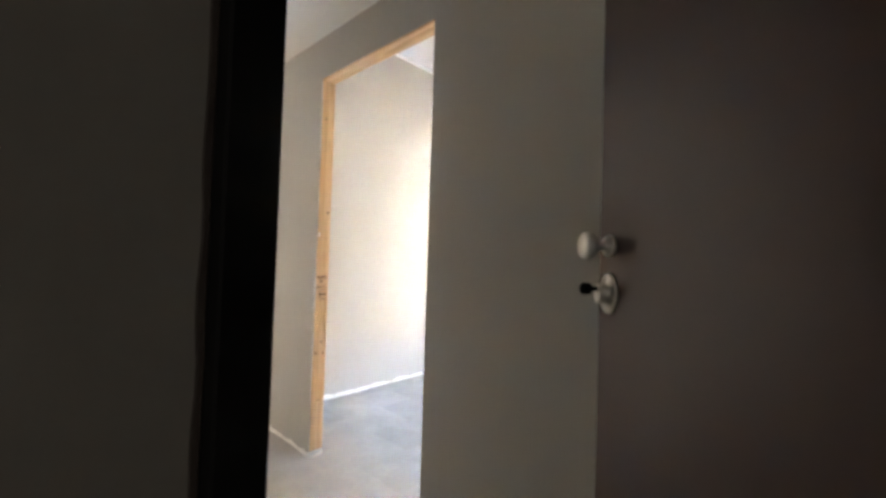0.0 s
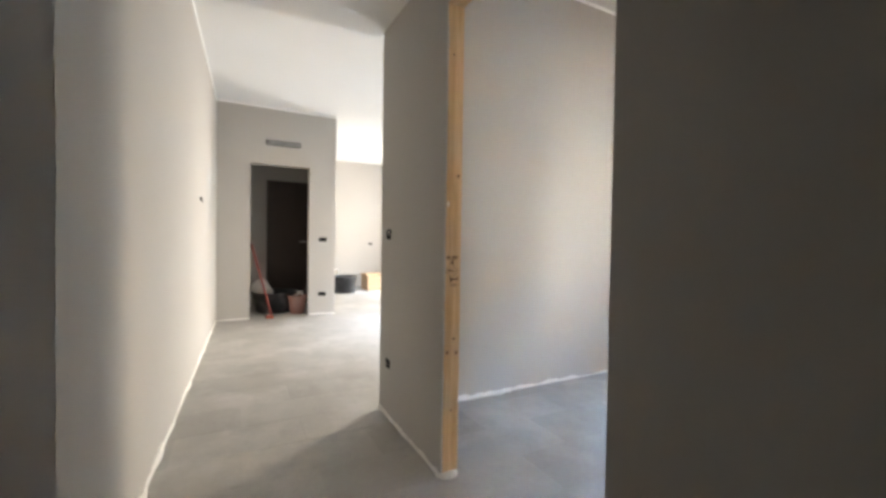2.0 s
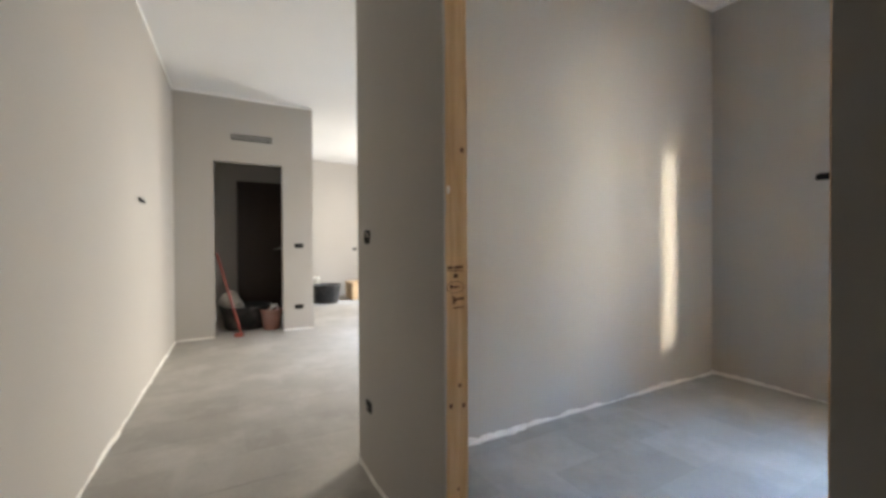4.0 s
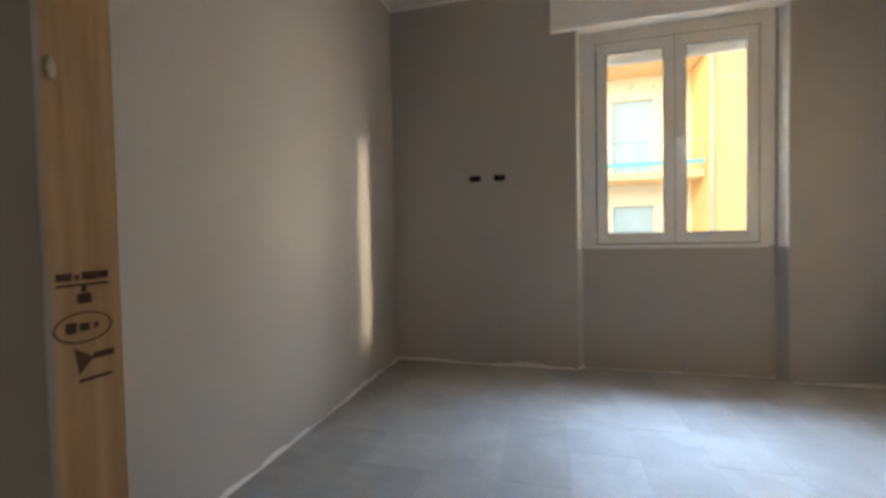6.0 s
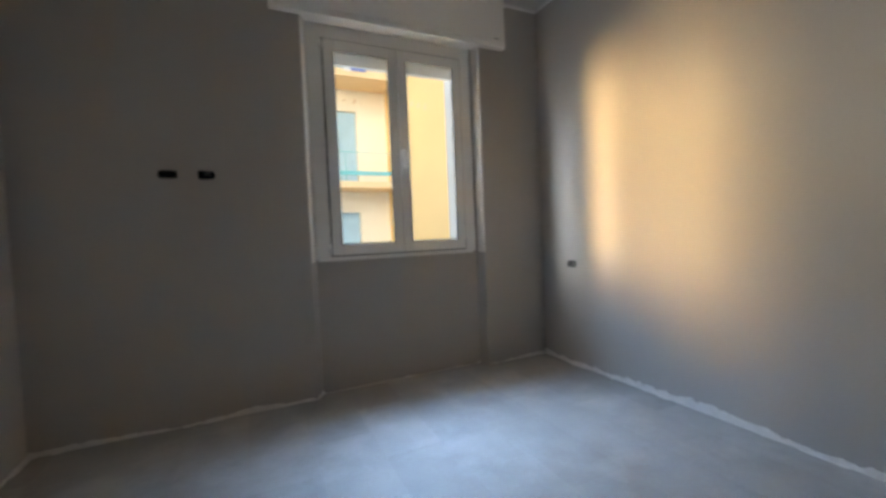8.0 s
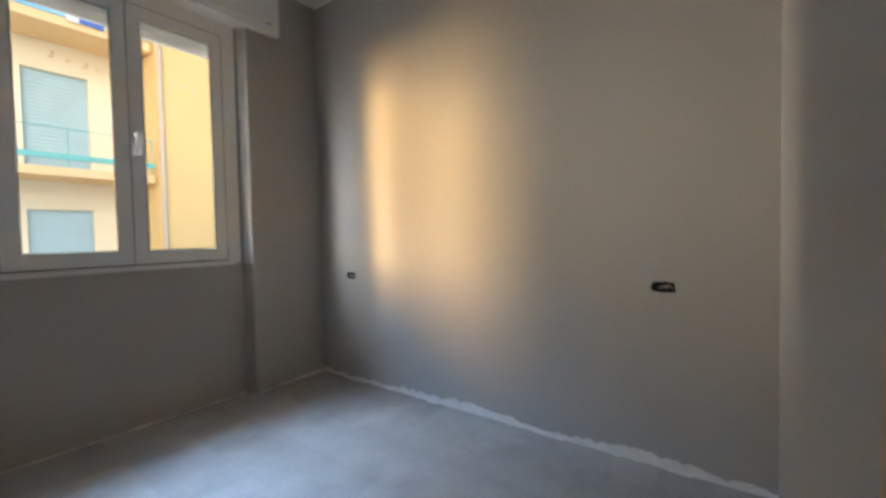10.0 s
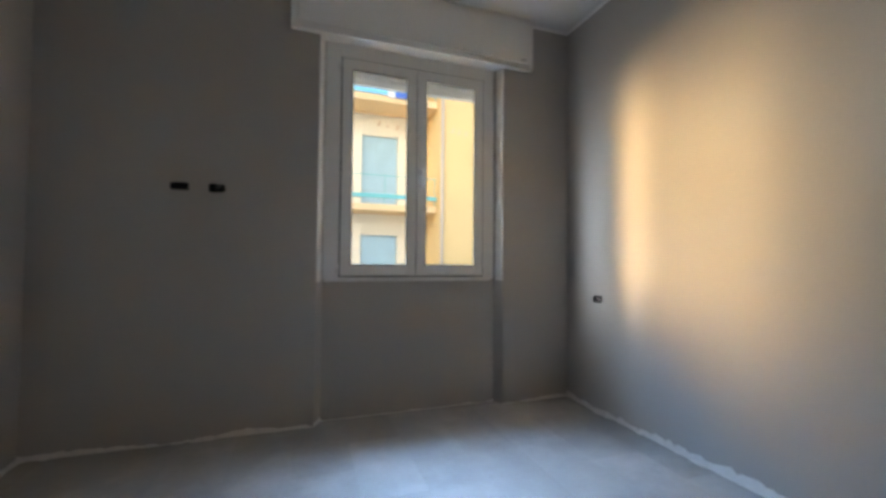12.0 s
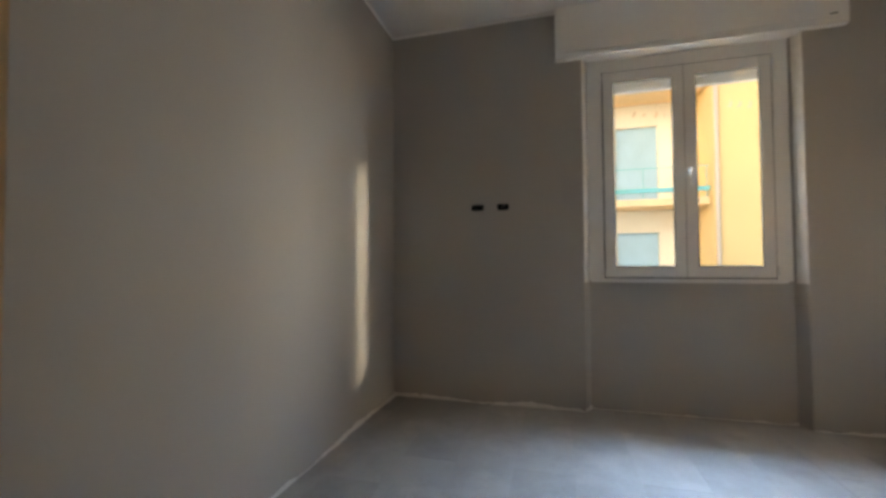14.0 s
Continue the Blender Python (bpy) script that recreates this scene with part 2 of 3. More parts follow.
def tube(bm, points, r, n=8):
    """A round bar through the points."""
    pts = [Vector(p) for p in points]
    rings = []
    for i, p in enumerate(pts):
        d = (pts[min(i + 1, len(pts) - 1)] - pts[max(i - 1, 0)]).normalized()
        q = d.to_track_quat('Z', 'Y').to_matrix()
        rings.append([bm.verts.new(p + q @ Vector((r * math.cos(2 * math.pi * k / n), r * math.sin(2 * math.pi * k / n), 0)))
                      for k in range(n)])
    for a, b in zip(rings, rings[1:]):
        for k in range(n):
            bm.faces.new((a[k], a[(k + 1) % n], b[(k + 1) % n], b[k]))
    bm.faces.new(rings[0][::-1])
    bm.faces.new(rings[-1])


def part(name, bm, mat, parent=None, label="", smooth=False):
    me = bpy.data.meshes.new(name)
    bmesh.ops.recalc_face_normals(bm, faces=list(bm.faces))
    bm.to_mesh(me)
    bm.free()
    me.materials.append(mat)
    if smooth:
        me.shade_smooth()
    ob = new(name, me)
    if parent:
        ob.parent = parent
    if label:
        tagged(ob, label)
    return ob


def thing(name, label, category, at=(0, 0, 0), turn=0.0, group=""):
    ob = new(name)
    ob.empty_display_size = 0.1
    ob.matrix_world = pose(*at, 0, 0, turn)
    return tagged(ob, label, category, group)


def structure(name, bm, mat, label, category="wall"):
    return tagged(part(name, bm, mat), label, category, kind="structure")


# ---- plan ----
ROOM_W, ROOM_E, ROOM_N = -2.688, 0.740, 4.008       # room: inner faces
OUT_Y, IN_Y = 1.08, 1.16                          # doorway wall: hall face, room face
JAMB_L, JAMB_R, HEAD = -1.95, -1.058, 2.12        # clear doorway
PART_W = -2.81                                    # living-room face of the partition
ROOM_H, HALL_H, LIV_H = 2.965, 2.365, 2.817
BOX_X = -6.234                                    # face of the boxed-in closet
LIV_W = -9.5
TOP = 3.17


def south(x):
    """The hall's long wall runs slightly askew."""
    return 0.063 - 0.0385 * (x + 6.234)


# floor bed under the tiles
bm = bmesh.new()
block(bm, LIV_W - 0.2, 0.96, -1.36, 4.39, -0.25, -0.0012)
floor = structure("floor", bm, GROUT, "grey stone-effect tiled floor with building dust", "floor")

# doorway wall
bm = bmesh.new()
SK = OUT_Y - 0.003                                # plaster skim laps over the edges of the lining
quad_prism(bm, [(PART_W, SK), (JAMB_L - 0.004, SK), (JAMB_L - 0.004, OUT_Y), (JAMB_L - 0.035, OUT_Y), (JAMB_L - 0.035, IN_Y), (PART_W, IN_Y)], 0, TOP)
block(bm, JAMB_L - 0.035, JAMB_R + 0.035, OUT_Y, IN_Y, HEAD + 0.0355, TOP)
quad_prism(bm, [(JAMB_R + 0.003, SK), (ROOM_E, 1.035), (ROOM_E, 1.10), (JAMB_R + 0.035, IN_Y), (JAMB_R + 0.035, OUT_Y), (JAMB_R + 0.003, OUT_Y)], 0, TOP)
block(bm, JAMB_L - 0.004, JAMB_R + 0.003, SK, OUT_Y, HEAD + 0.006, TOP)
structure("wall_doorway", bm, PAINT, "grey painted partition with an unfinished doorway")
bm = bmesh.new()
block(bm, PART_W, ROOM_W, IN_Y, ROOM_N, 0, TOP)
structure("wall_west", bm, PAINT, "grey painted partition between bedroom and living room")
bm = bmesh.new()
block(bm, ROOM_E, 0.96, -1.25, 4.39, 0, TOP)
structure("wall_east", bm, PAINT, "grey painted wall with open socket boxes")

# window wall with its full-height recess
REC_L, REC_R, REC_Y = -1.160, 0.119, 4.088
BEAD = 0.047                                      # run of the splayed reveals with their rounded nose
SILL, WTOP = 0.94, 2.60
bm = bmesh.new()
corner_arc = [(0, 0), (0.004, 0.0008), (0.008, 0.003), (0.011, 0.0065), (0.014, 0.012)]
quad_prism(bm, [(PART_W, ROOM_N)] + [(REC_L - BEAD + x, ROOM_N + y) for x, y in corner_arc] + [(REC_L, REC_Y), (REC_L, 4.17), (REC_L - 0.28, 4.39), (PART_W, 4.39)], 0, TOP)
quad_prism(bm, [(ROOM_E, ROOM_N), (ROOM_E, 4.39), (REC_R + 0.14, 4.39), (REC_R, 4.17), (REC_R, REC_Y)]
           + [(REC_R + BEAD - x, ROOM_N + y) for x, y in corner_arc[::-1]], 0, TOP)
for z0, z1 in ((0, SILL), (WTOP, TOP)):
    quad_prism(bm, [(REC_L, REC_Y), (REC_R, REC_Y), (REC_R, 4.17), (REC_R + 0.14, 4.39), (REC_L - 0.28, 4.39), (REC_L, 4.17)], z0, z1)
structure("wall_north", bm, PAINT, "grey painted window wall with a shallow recess")
# pale strips paint in the daylight that grazes the reveals above the sill
for side, cx in ((1, REC_L - BEAD), (-1, REC_R + BEAD)):
    bm = bmesh.new()
    nose = corner_arc[1:] + [(0.038, 0.068)]
    outer = [(cx + side * (x + 0.0022), ROOM_N - 0.0022 + y) for x, y in nose]
    inner = [(cx + side * (x - 0.001), ROOM_N + 0.002 + y) for x, y in nose]
    quad_prism(bm, (outer + inner[::-1])[::side], SILL - 0.01, 2.572)
    structure("trim", bm, PLASTER, "splayed corner of the window recess, its daylit strip painted pale", "trim")

# hall and living room walls
bm = bmesh.new()
xw = LIV_W - 0.2
quad_prism(bm, [(xw, south(xw) - 0.25), (-0.906, south(-0.906) - 0.25), (-0.906, south(-0.906)), (xw, south(xw))], 0, TOP)
structure("wall_south", bm, PAINT, "long grey painted hall wall, slightly askew")
PIER_N = 0.073
bm = bmesh.new()
quad_prism(bm, [(-0.906, -1.05), (-0.200, -1.05), (-0.200, 0.030), (-0.40, 0.030), (-0.40, PIER_N), (-0.906, PIER_N)], 0, TOP)
structure("wall_pier", bm, PAINT, "grey painted pier beside the entrance")
# opening made for the fill lamp, out of view behind the start
bm = bmesh.new()
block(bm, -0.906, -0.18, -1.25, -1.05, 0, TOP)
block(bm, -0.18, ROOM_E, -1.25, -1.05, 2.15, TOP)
structure("wall_entrance", bm, PAINT, "unseen grey closing wall with an opening for the fill lamp")
bm = bmesh.new()
block(bm, -0.906, 0.96, -1.35, -1.255, 0, TOP)
structure("wall_behind_opening", bm, PAINT, "plain unseen wall behind the added fill lamp")
bm = bmesh.new()
block(bm, LIV_W - 0.2, LIV_W, south(LIV_W), 4.39, 0, TOP)
structure("wall_far", bm, PAINT, "pale far wall of the living room")
bm = bmesh.new()
L1, L2, L3, L4 = -8.1, -7.2, -5.55, -4.15          # two French windows of the living room
block(bm, LIV_W, L1, ROOM_N, 4.39, 0, TOP)
block(bm, L2, L3, ROOM_N, 4.39, 0, TOP)
block(bm, L4, PART_W, ROOM_N, 4.39, 0, TOP)
block(bm, L1, L2, ROOM_N, 4.39, 2.35, TOP)
block(bm, L3, L4, ROOM_N, 4.39, 2.35, TOP)
structure("wall_living_north", bm, PAINT, "grey painted outer wall with two French windows")

# boxed-in closet
N0, N1, NH, BOX_N, BACK = 0.452, 1.192, 2.055, 1.558, -7.42
bm = bmesh.new()
bs = south(BOX_X)
block(bm, BOX_X - 0.10, BOX_X, bs - 0.02, N0, 0, LIV_H + 0.05)
block(bm, BOX_X - 0.10, BOX_X, N1, BOX_N, 0, LIV_H + 0.05)
block(bm, BOX_X - 0.10, BOX_X, N0, N1, NH, LIV_H + 0.05)
structure("wall_closet", bm, PAINT, "grey painted closet front with a doorless opening")
bm = bmesh.new()
block(bm, BACK, BOX_X - 0.10, BOX_N - 0.10, BOX_N, 0, LIV_H + 0.05)
structure("wall_closet_side", bm, PAINT, "grey painted side wall of the closet")
bm = bmesh.new()
block(bm, BACK - 0.10, BACK, bs - 0.02, BOX_N, 0, LIV_H + 0.05)
structure("wall_closet_back", bm, PAINT, "grey painted back wall of the closet")

# ceilings
bm = bmesh.new()
block(bm, ROOM_W - 0.01, ROOM_E + 0.01, IN_Y - 0.03, ROOM_N + 0.05, ROOM_H, TOP)
tagged(part("ceiling_room", bm, CEIL), "white painted bedroom ceiling", "ceiling", kind="structure")
bm = bmesh.new()
block(bm, -2.88, ROOM_E, -1.25, OUT_Y + 0.004, HALL_H, TOP)
tagged(part("ceiling_hall", bm, CEIL), "lowered white plasterboard hall ceiling", "ceiling", kind="structure")
bm = bmesh.new()
block(bm, LIV_W - 0.1, -2.882, -0.35, ROOM_N + 0.05, LIV_H, TOP)
block(bm, -2.882, PART_W, OUT_Y + 0.006, ROOM_N + 0.05, LIV_H, TOP)
tagged(part("ceiling_living", bm, CEIL), "white painted living room ceiling", "ceiling", kind="structure")
# slab added on top, out of view, only to keep light out
bm = bmesh.new()
block(bm, LIV_W - 0.3, 1.1, -1.4, 4.40, TOP + 0.004, TOP + 0.3)
structure("light_cap_slab", bm, LIGHT_CAP, "unseen slab added above the ceilings to keep light out", "slab")


# ---- bare plaster strips along floor and ceiling ----
def ragged_strip(name, a, b, side, low, high, seed, top=False, z=0.0):
    """A thin skim of bare plaster with a ragged edge along a wall foot, or a straight one under a ceiling."""
    rnd = random.Random(seed)
    a, b = Vector((*a, 0)), Vector((*b, 0))
    d = (b - a)
    n = max(4, int(d.length / 0.014))
    out = Vector((side[0], side[1], 0)) * 0.003
    bm = bmesh.new()
    prev = None
    h = rnd.uniform(low, high)
    for i in range(n + 1):
        p = a + d * (i / n)
        if top:
            h = low + (high - low) * (0.5 + 0.5 * noise.noise(Vector((p.x * 1.5 + seed, p.y * 1.5, 0))))
            z0, z1 = z - h, z
        else:
            v = noise.noise(Vector((p.x * 2.3 + seed * 7.1, p.y * 2.3, 0.3))) * 0.7 + noise.noise(Vector((p.x * 9 + seed, p.y * 9, 2))) * 0.4
            v += noise.noise(Vector((p.x * 31 + seed, p.y * 31, 5))) * 0.35
            h = max(0.0025, low * 0.6 + (high - low) * min(1.15, max(-0.3, 0.40 + 1.15 * v)))
            z0, z1 = 0.0, h
        thick = 1.0 if top else 1.0 + 2.5 * max(0, noise.noise(Vector((p.x * 6, p.y * 6, seed))))
        o = out * thick
        ring = [bm.verts.new((p.x - out.x, p.y - out.y, z0)), bm.verts.new((p.x + o.x * (1 if top else 2.2), p.y + o.y * (1 if top else 2.2), z0)),
                bm.verts.new((p.x + o.x, p.y + o.y, z1 - 0.002)), bm.verts.new((p.x - out.x, p.y - out.y, z1))]
        if prev:
            for k in range(4):
                bm.faces.new((prev[k], prev[(k + 1) % 4], ring[(k + 1) % 4], ring[k]))
        else:
            bm.faces.new(ring)
        prev = ring
    bm.faces.new(prev[::-1])
    label = "straight band of white paint under the ceiling" if top else "ragged band of bare white plaster along the wall foot"
    return structure(name, bm, EDGING if top else PLASTER, label, "trim")


ragged_strip("trim", (ROOM_W, IN_Y), (ROOM_W, ROOM_N), (1, 0), 0.012, 0.045, 1)
ragged_strip("trim", (ROOM_W, ROOM_N), (REC_L - BEAD, ROOM_N), (0, -1), 0.008, 0.040, 2)
ragged_strip("trim", (REC_L - BEAD, ROOM_N), (REC_L + 0.004, REC_Y), (0.8, -0.6), 0.02, 0.05, 12)
ragged_strip("trim", (REC_L, REC_Y), (REC_R, REC_Y), (0, -1), 0.0, 0.035, 3)
ragged_strip("trim", (REC_R + BEAD, ROOM_N), (ROOM_E, ROOM_N), (0, -1), 0.005, 0.035, 4)
ragged_strip("trim", (ROOM_E, ROOM_N), (ROOM_E, 1.10), (-1, 0), 0.015, 0.065, 5)
ragged_strip("trim", (PART_W, OUT_Y), (JAMB_L - 0.035, OUT_Y), (0, -1), 0.02, 0.045, 6)
ragged_strip("trim", (-9.2, south(-9.2)), (-0.91, south(-0.91)), (0, 1), 0.015, 0.05, 7)
ragged_strip("trim", (BOX_X, south(BOX_X)), (BOX_X, N0), (1, 0), 0.03, 0.05, 8)
ragged_strip("trim", (BOX_X, N1), (BOX_X, BOX_N), (1, 0), 0.01, 0.03, 9)
ragged_strip("trim", (ROOM_W, IN_Y), (ROOM_W, ROOM_N), (1, 0), 0.022, 0.03, 21, True, ROOM_H)
ragged_strip("trim", (ROOM_W, ROOM_N), (-1.386, ROOM_N), (0, -1), 0.022, 0.03, 22, True, ROOM_H)
ragged_strip("trim", (0.393, ROOM_N), (ROOM_E, ROOM_N), (0, -1), 0.022, 0.03, 23, True, ROOM_H)
ragged_strip("trim", (ROOM_E, ROOM_N), (ROOM_E, 1.10), (-1, 0), 0.022, 0.03, 24, True, ROOM_H)
ragged_strip("trim", (BOX_X, south(BOX_X)), (BOX_X, BOX_N), (1, 0), 0.022, 0.03, 25, True, LIV_H)
ragged_strip("trim", (-9.2, south(-9.2)), (-2.88, south(-2.88)), (0, 1), 0.022, 0.03, 26, True, LIV_H)


def floor_smear(a, b, side, seed):
    """Dried plaster smeared on the floor just off a wall foot."""
    a, b = Vector((*a, 0)), Vector((*b, 0))
    d = b - a
    n = int(d.length / 0.02)
    bm = bmesh.new()
    prev = None
    for i in range(n + 1):
        p = a + d * (i / n)
        v = noise.noise(Vector((p.x * 4 + seed, p.y * 4, 1))) + 0.5 * noise.noise(Vector((p.x * 17, p.y * 17 + seed, 4)))
        w = 0.028 * v
        if w < 0.003:
            prev = None
            continue
        o = Vector((side[0], side[1], 0))
        q0, q1 = p + o * 0.012, p + o * (0.014 + w)
        ring = [bm.verts.new((q0.x, q0.y, 0.0)), bm.verts.new((q0.x, q0.y, 0.004)), bm.verts.new((q1.x, q1.y, 0.0015)), bm.verts.new((q1.x, q1.y, 0.0))]
        if prev:
            for k in range(4):
                bm.faces.new((prev[k], prev[(k + 1) % 4], ring[(k + 1) % 4], ring[k]))
        prev = ring
    return structure("trim", bm, PLASTER, "dried plaster smears on the floor at the wall foot", "trim")


floor_smear((ROOM_E, ROOM_N), (ROOM_E, 1.12), (-1, 0), 3)
floor_smear((ROOM_W, ROOM_N), (REC_L - BEAD, ROOM_N), (0, -1), 8)
floor_smear((ROOM_W, 1.2), (ROOM_W, ROOM_N), (1, 0), 14)

# ---- pine door lining ----
lining = tagged(thing("door_1", "rough pine door lining with knots and stamps", "door frame", (JAMB_L, OUT_Y, 0)), kind="structure")


def lining_board(name, x0, x1, z0, z1, mat):
    bm = bmesh.new()
    y0, y1 = 0.0005, IN_Y - OUT_Y + 0.003
    block(bm, x0, x1, y0, y1, z0, z1)
    soften(bm, 0.0015, 1)
    return part(name, bm, mat, lining)


W = JAMB_R - JAMB_L
jamb = lining_board("jamb", -0.035, 0.0, 0.018, HEAD, PINE)
lining_board("jamb", W, W + 0.035, 0.018, HEAD, PINE)
lining_board("head_board", -0.035, W + 0.035, HEAD + 0.0005, HEAD + 0.035, PINE_X)


# ---- casement window ----
window = tagged(thing("window_1", "white plastic two-sash casement window, closed", "window", (0, REC_Y, 0)), kind="structure")


def frame_ring(name, x0, x1, z0, z1, w, y0, y1, parent, mat=PVC, wb=None, wt=None, bevel=0.004):
    """Four mitre-free bars round an opening, as one mesh."""
    wb, wt = wb or w, wt or w
    bm = bmesh.new()
    block(bm, x0, x0 + w, y0, y1, z0, z1)
    block(bm, x1 - w, x1, y0, y1, z0, z1)
    block(bm, x0 + w, x1 - w, y0, y1, z0, z0 + wb)
    block(bm, x0 + w, x1 - w, y0, y1, z1 - wt, z1)
    soften(bm, bevel, 2 if bevel > 0.002 else 1)
    return part(name, bm, mat, parent)


frame_ring("window_frame", REC_L + 0.002, REC_R - 0.002, SILL + 0.002, WTOP, 0.122, -0.004, 0.066, window, wb=0.034, wt=0.15)
bm = bmesh.new()
block(bm, REC_L + 0.012, REC_R - 0.04, -0.020, -0.0045, SILL - 0.012, SILL + 0.006)
soften(bm, 0.003, 2)
part("window_sill", bm, PVC, window, "thin white sill strip")
MID = -0.514
bm = bmesh.new()
block(bm, MID - 0.05, MID + 0.05, -0.003, 0.03, 0.97, 2.455)
part("mullion", bm, PVC, window)
for x0, x1 in ((-1.049, MID - 0.002), (MID + 0.002, 0.014)):
    gx0, gx1 = (-0.977, -0.588) if x0 < -1 else (-0.441, -0.058)
    bm = bmesh.new()
    block(bm, x0, gx0, -0.022, -0.004, 0.966, 2.475)
    block(bm, gx1, x1, -0.022, -0.004, 0.966, 2.475)
    block(bm, gx0, gx1, -0.022, -0.004, 0.966, 1.045)
    block(bm, gx0, gx1, -0.022, -0.004, 2.396, 2.475)
    soften(bm, 0.005, 2)
    sash = part("sash", bm, PVC, window)
    bm = bmesh.new()
    block(bm, gx0 - 0.01, gx1 + 0.01, -0.016, -0.010, 1.035, 2.406)
    pane = part("pane", bm, GLASS, sash)
    pane.visible_shadow = False
    frame_ring("glazing_seal", gx0 - 0.002, gx1 + 0.002, 1.043, 2.398, 0.007, -0.0195, -0.0165, sash, SEAL_GAP, bevel=0.001)
    # this dark ring paints in the shadow gap between sash and frame
    frame_ring("shadow_gap_ring", x0 - 0.007, x1 + 0.007, 0.959, 2.482, 0.012, -0.010, -0.0042, sash, SEAL_GAP, bevel=0.001)
bm = bmesh.new()
block(bm, MID + 0.010, MID + 0.042, -0.032, -0.0222, 1.675, 1.745)
soften(bm, 0.005, 2)
handle = part("window_handle", bm, PVC, window, "white lever handle")
bm = bmesh.new()
tube(bm, [(MID + 0.026, -0.032, 1.722), (MID + 0.026, -0.052, 1.722), (MID + 0.026, -0.062, 1.712), (MID + 0.025, -0.064, 1.67), (MID + 0.024, -0.062, 1.60)], 0.012, 12)
part("lever", bm, PVC, handle, "", True)
for hx in (-1.064, 0.029):
    for hz in (0.985, 2.40):
        bm = bmesh.new()
        tube(bm, [(hx, -0.018, hz), (hx, -0.018, hz + 0.06)], 0.009, 10)
        part("hinge", bm, PVC, window, "", True)

bm = bmesh.new()
block(bm, REC_L, REC_R, 4.27, 4.288, 2.385, 2.60)
for k in range(4):
    block(bm, REC_L, REC_R, 4.266, 4.292, 2.39 + k * 0.05, 2.433 + k * 0.05)
roller = tagged(part("roller_shutter", bm, ROLLER), "grey slatted roller shutter, rolled up to a narrow strip", "shutter")

cass = thing("shutter_box", "white lacquered roller shutter box above the window", "shutter box", (0, 0, 0))
bm = bmesh.new()
block(bm, -1.386, 0.393, 3.960, 4.086, 2.573, ROOM_H - 0.001)
soften(bm, 0.006, 2)
part("box_body", bm, BOXWHITE, cass)
bm = bmesh.new()
block(bm, -1.345, 0.352, 3.954, 3.961, 2.613, 2.93)
soften(bm, 0.003, 1)
panel = part("access_panel", bm, BOXWHITE, cass)
bm = bmesh.new()
block(bm, 0.285, 0.325, 3.9505, 3.9538, 2.634, 2.640)
part("latch", bm, SEAL_GAP, panel, "small dark latch slot")

# ---- knots and stamps on the left jamb ----
def knot(z, y, r, flat=1.4):
    bm = bmesh.new()
    n = 14
    ring = [bm.verts.new((0.0012, y + r * math.cos(2 * math.pi * i / n), z + flat * r * math.sin(2 * math.pi * i / n))) for i in range(n)]
    back = [bm.verts.new((-0.002, v.co.y, v.co.z)) for v in ring]
    bm.faces.new(ring)
    for i in range(n):
        bm.faces.new((ring[i], back[i], back[(i + 1) % n], ring[(i + 1) % n]))
    part("knot", bm, KNOT, jamb)


for z, y, r in ((1.362, 0.064, 0.0065), (0.625, 0.052, 0.005), (0.565, 0.020, 0.006), (0.560, 0.066, 0.006), (0.30, 0.045, 0.004), (1.90, 0.030, 0.004)):
    knot(z, y, r)


def stamp_bar(y0, y1, z0, z1):
    bm = bmesh.new()
    block(bm, -0.001, 0.0010, y0, y1, z0, z1)
    part("stamp", bm, STAMP, jamb)


for y0, y1, z0, z1 in ((0.010, 0.026, 0.991, 1.000), (0.029, 0.034, 0.991, 0.998), (0.037, 0.052, 0.991, 1.001), (0.053, 0.066, 0.992, 1.001),
                       (0.010, 0.066, 0.984, 0.987), (0.036, 0.041, 0.976, 0.984), (0.031, 0.046, 0.963, 0.975),
                       (0.018, 0.029, 0.929, 0.941), (0.032, 0.043, 0.930, 0.939), (0.048, 0.053, 0.931, 0.938),
                       (0.046, 0.070, 0.893, 0.901), (0.030, 0.066, 0.868, 0.872)):
    stamp_bar(y0, y1, z0, z1)
bm = bmesh.new()
corners = [(0.026, 0.910), (0.030, 0.878), (0.046, 0.896)]
front = [bm.verts.new((0.001, y, z)) for y, z in corners]
rear = [bm.verts.new((-0.001, y, z)) for y, z in corners]
bm.faces.new(front)
for k in range(3):
    bm.faces.new((front[k], rear[k], rear[(k + 1) % 3], front[(k + 1) % 3]))
part("stamp", bm, STAMP, jamb)
bm = bmesh.new()
ring_pts = [(0.0004, 0.037 + 0.031 * math.cos(a), 0.934 + 0.018 * math.sin(a)) for a in [2 * math.pi * k / 28 for k in range(29)]]
tube(bm, ring_pts, 0.0010, 5)
part("stamp", bm, STAMP, jamb, "burnt oval timber stamp")
bm = bmesh.new()
lathe(bm, [(0.001, 0), (0.007, 0.001), (0.005, 0.003)], 12, (0.0, 0.013, 1.235), Matrix.Rotation(radians(90), 4, 'Y') @ Matrix.Diagonal((1.9, 0.9, 1, 1)))
part("plaster_dab", bm, PLASTER, jamb, "dab of white plaster", True)

# ragged lips of plaster lapping onto the left jamb
bm = bmesh.new()
prev = None
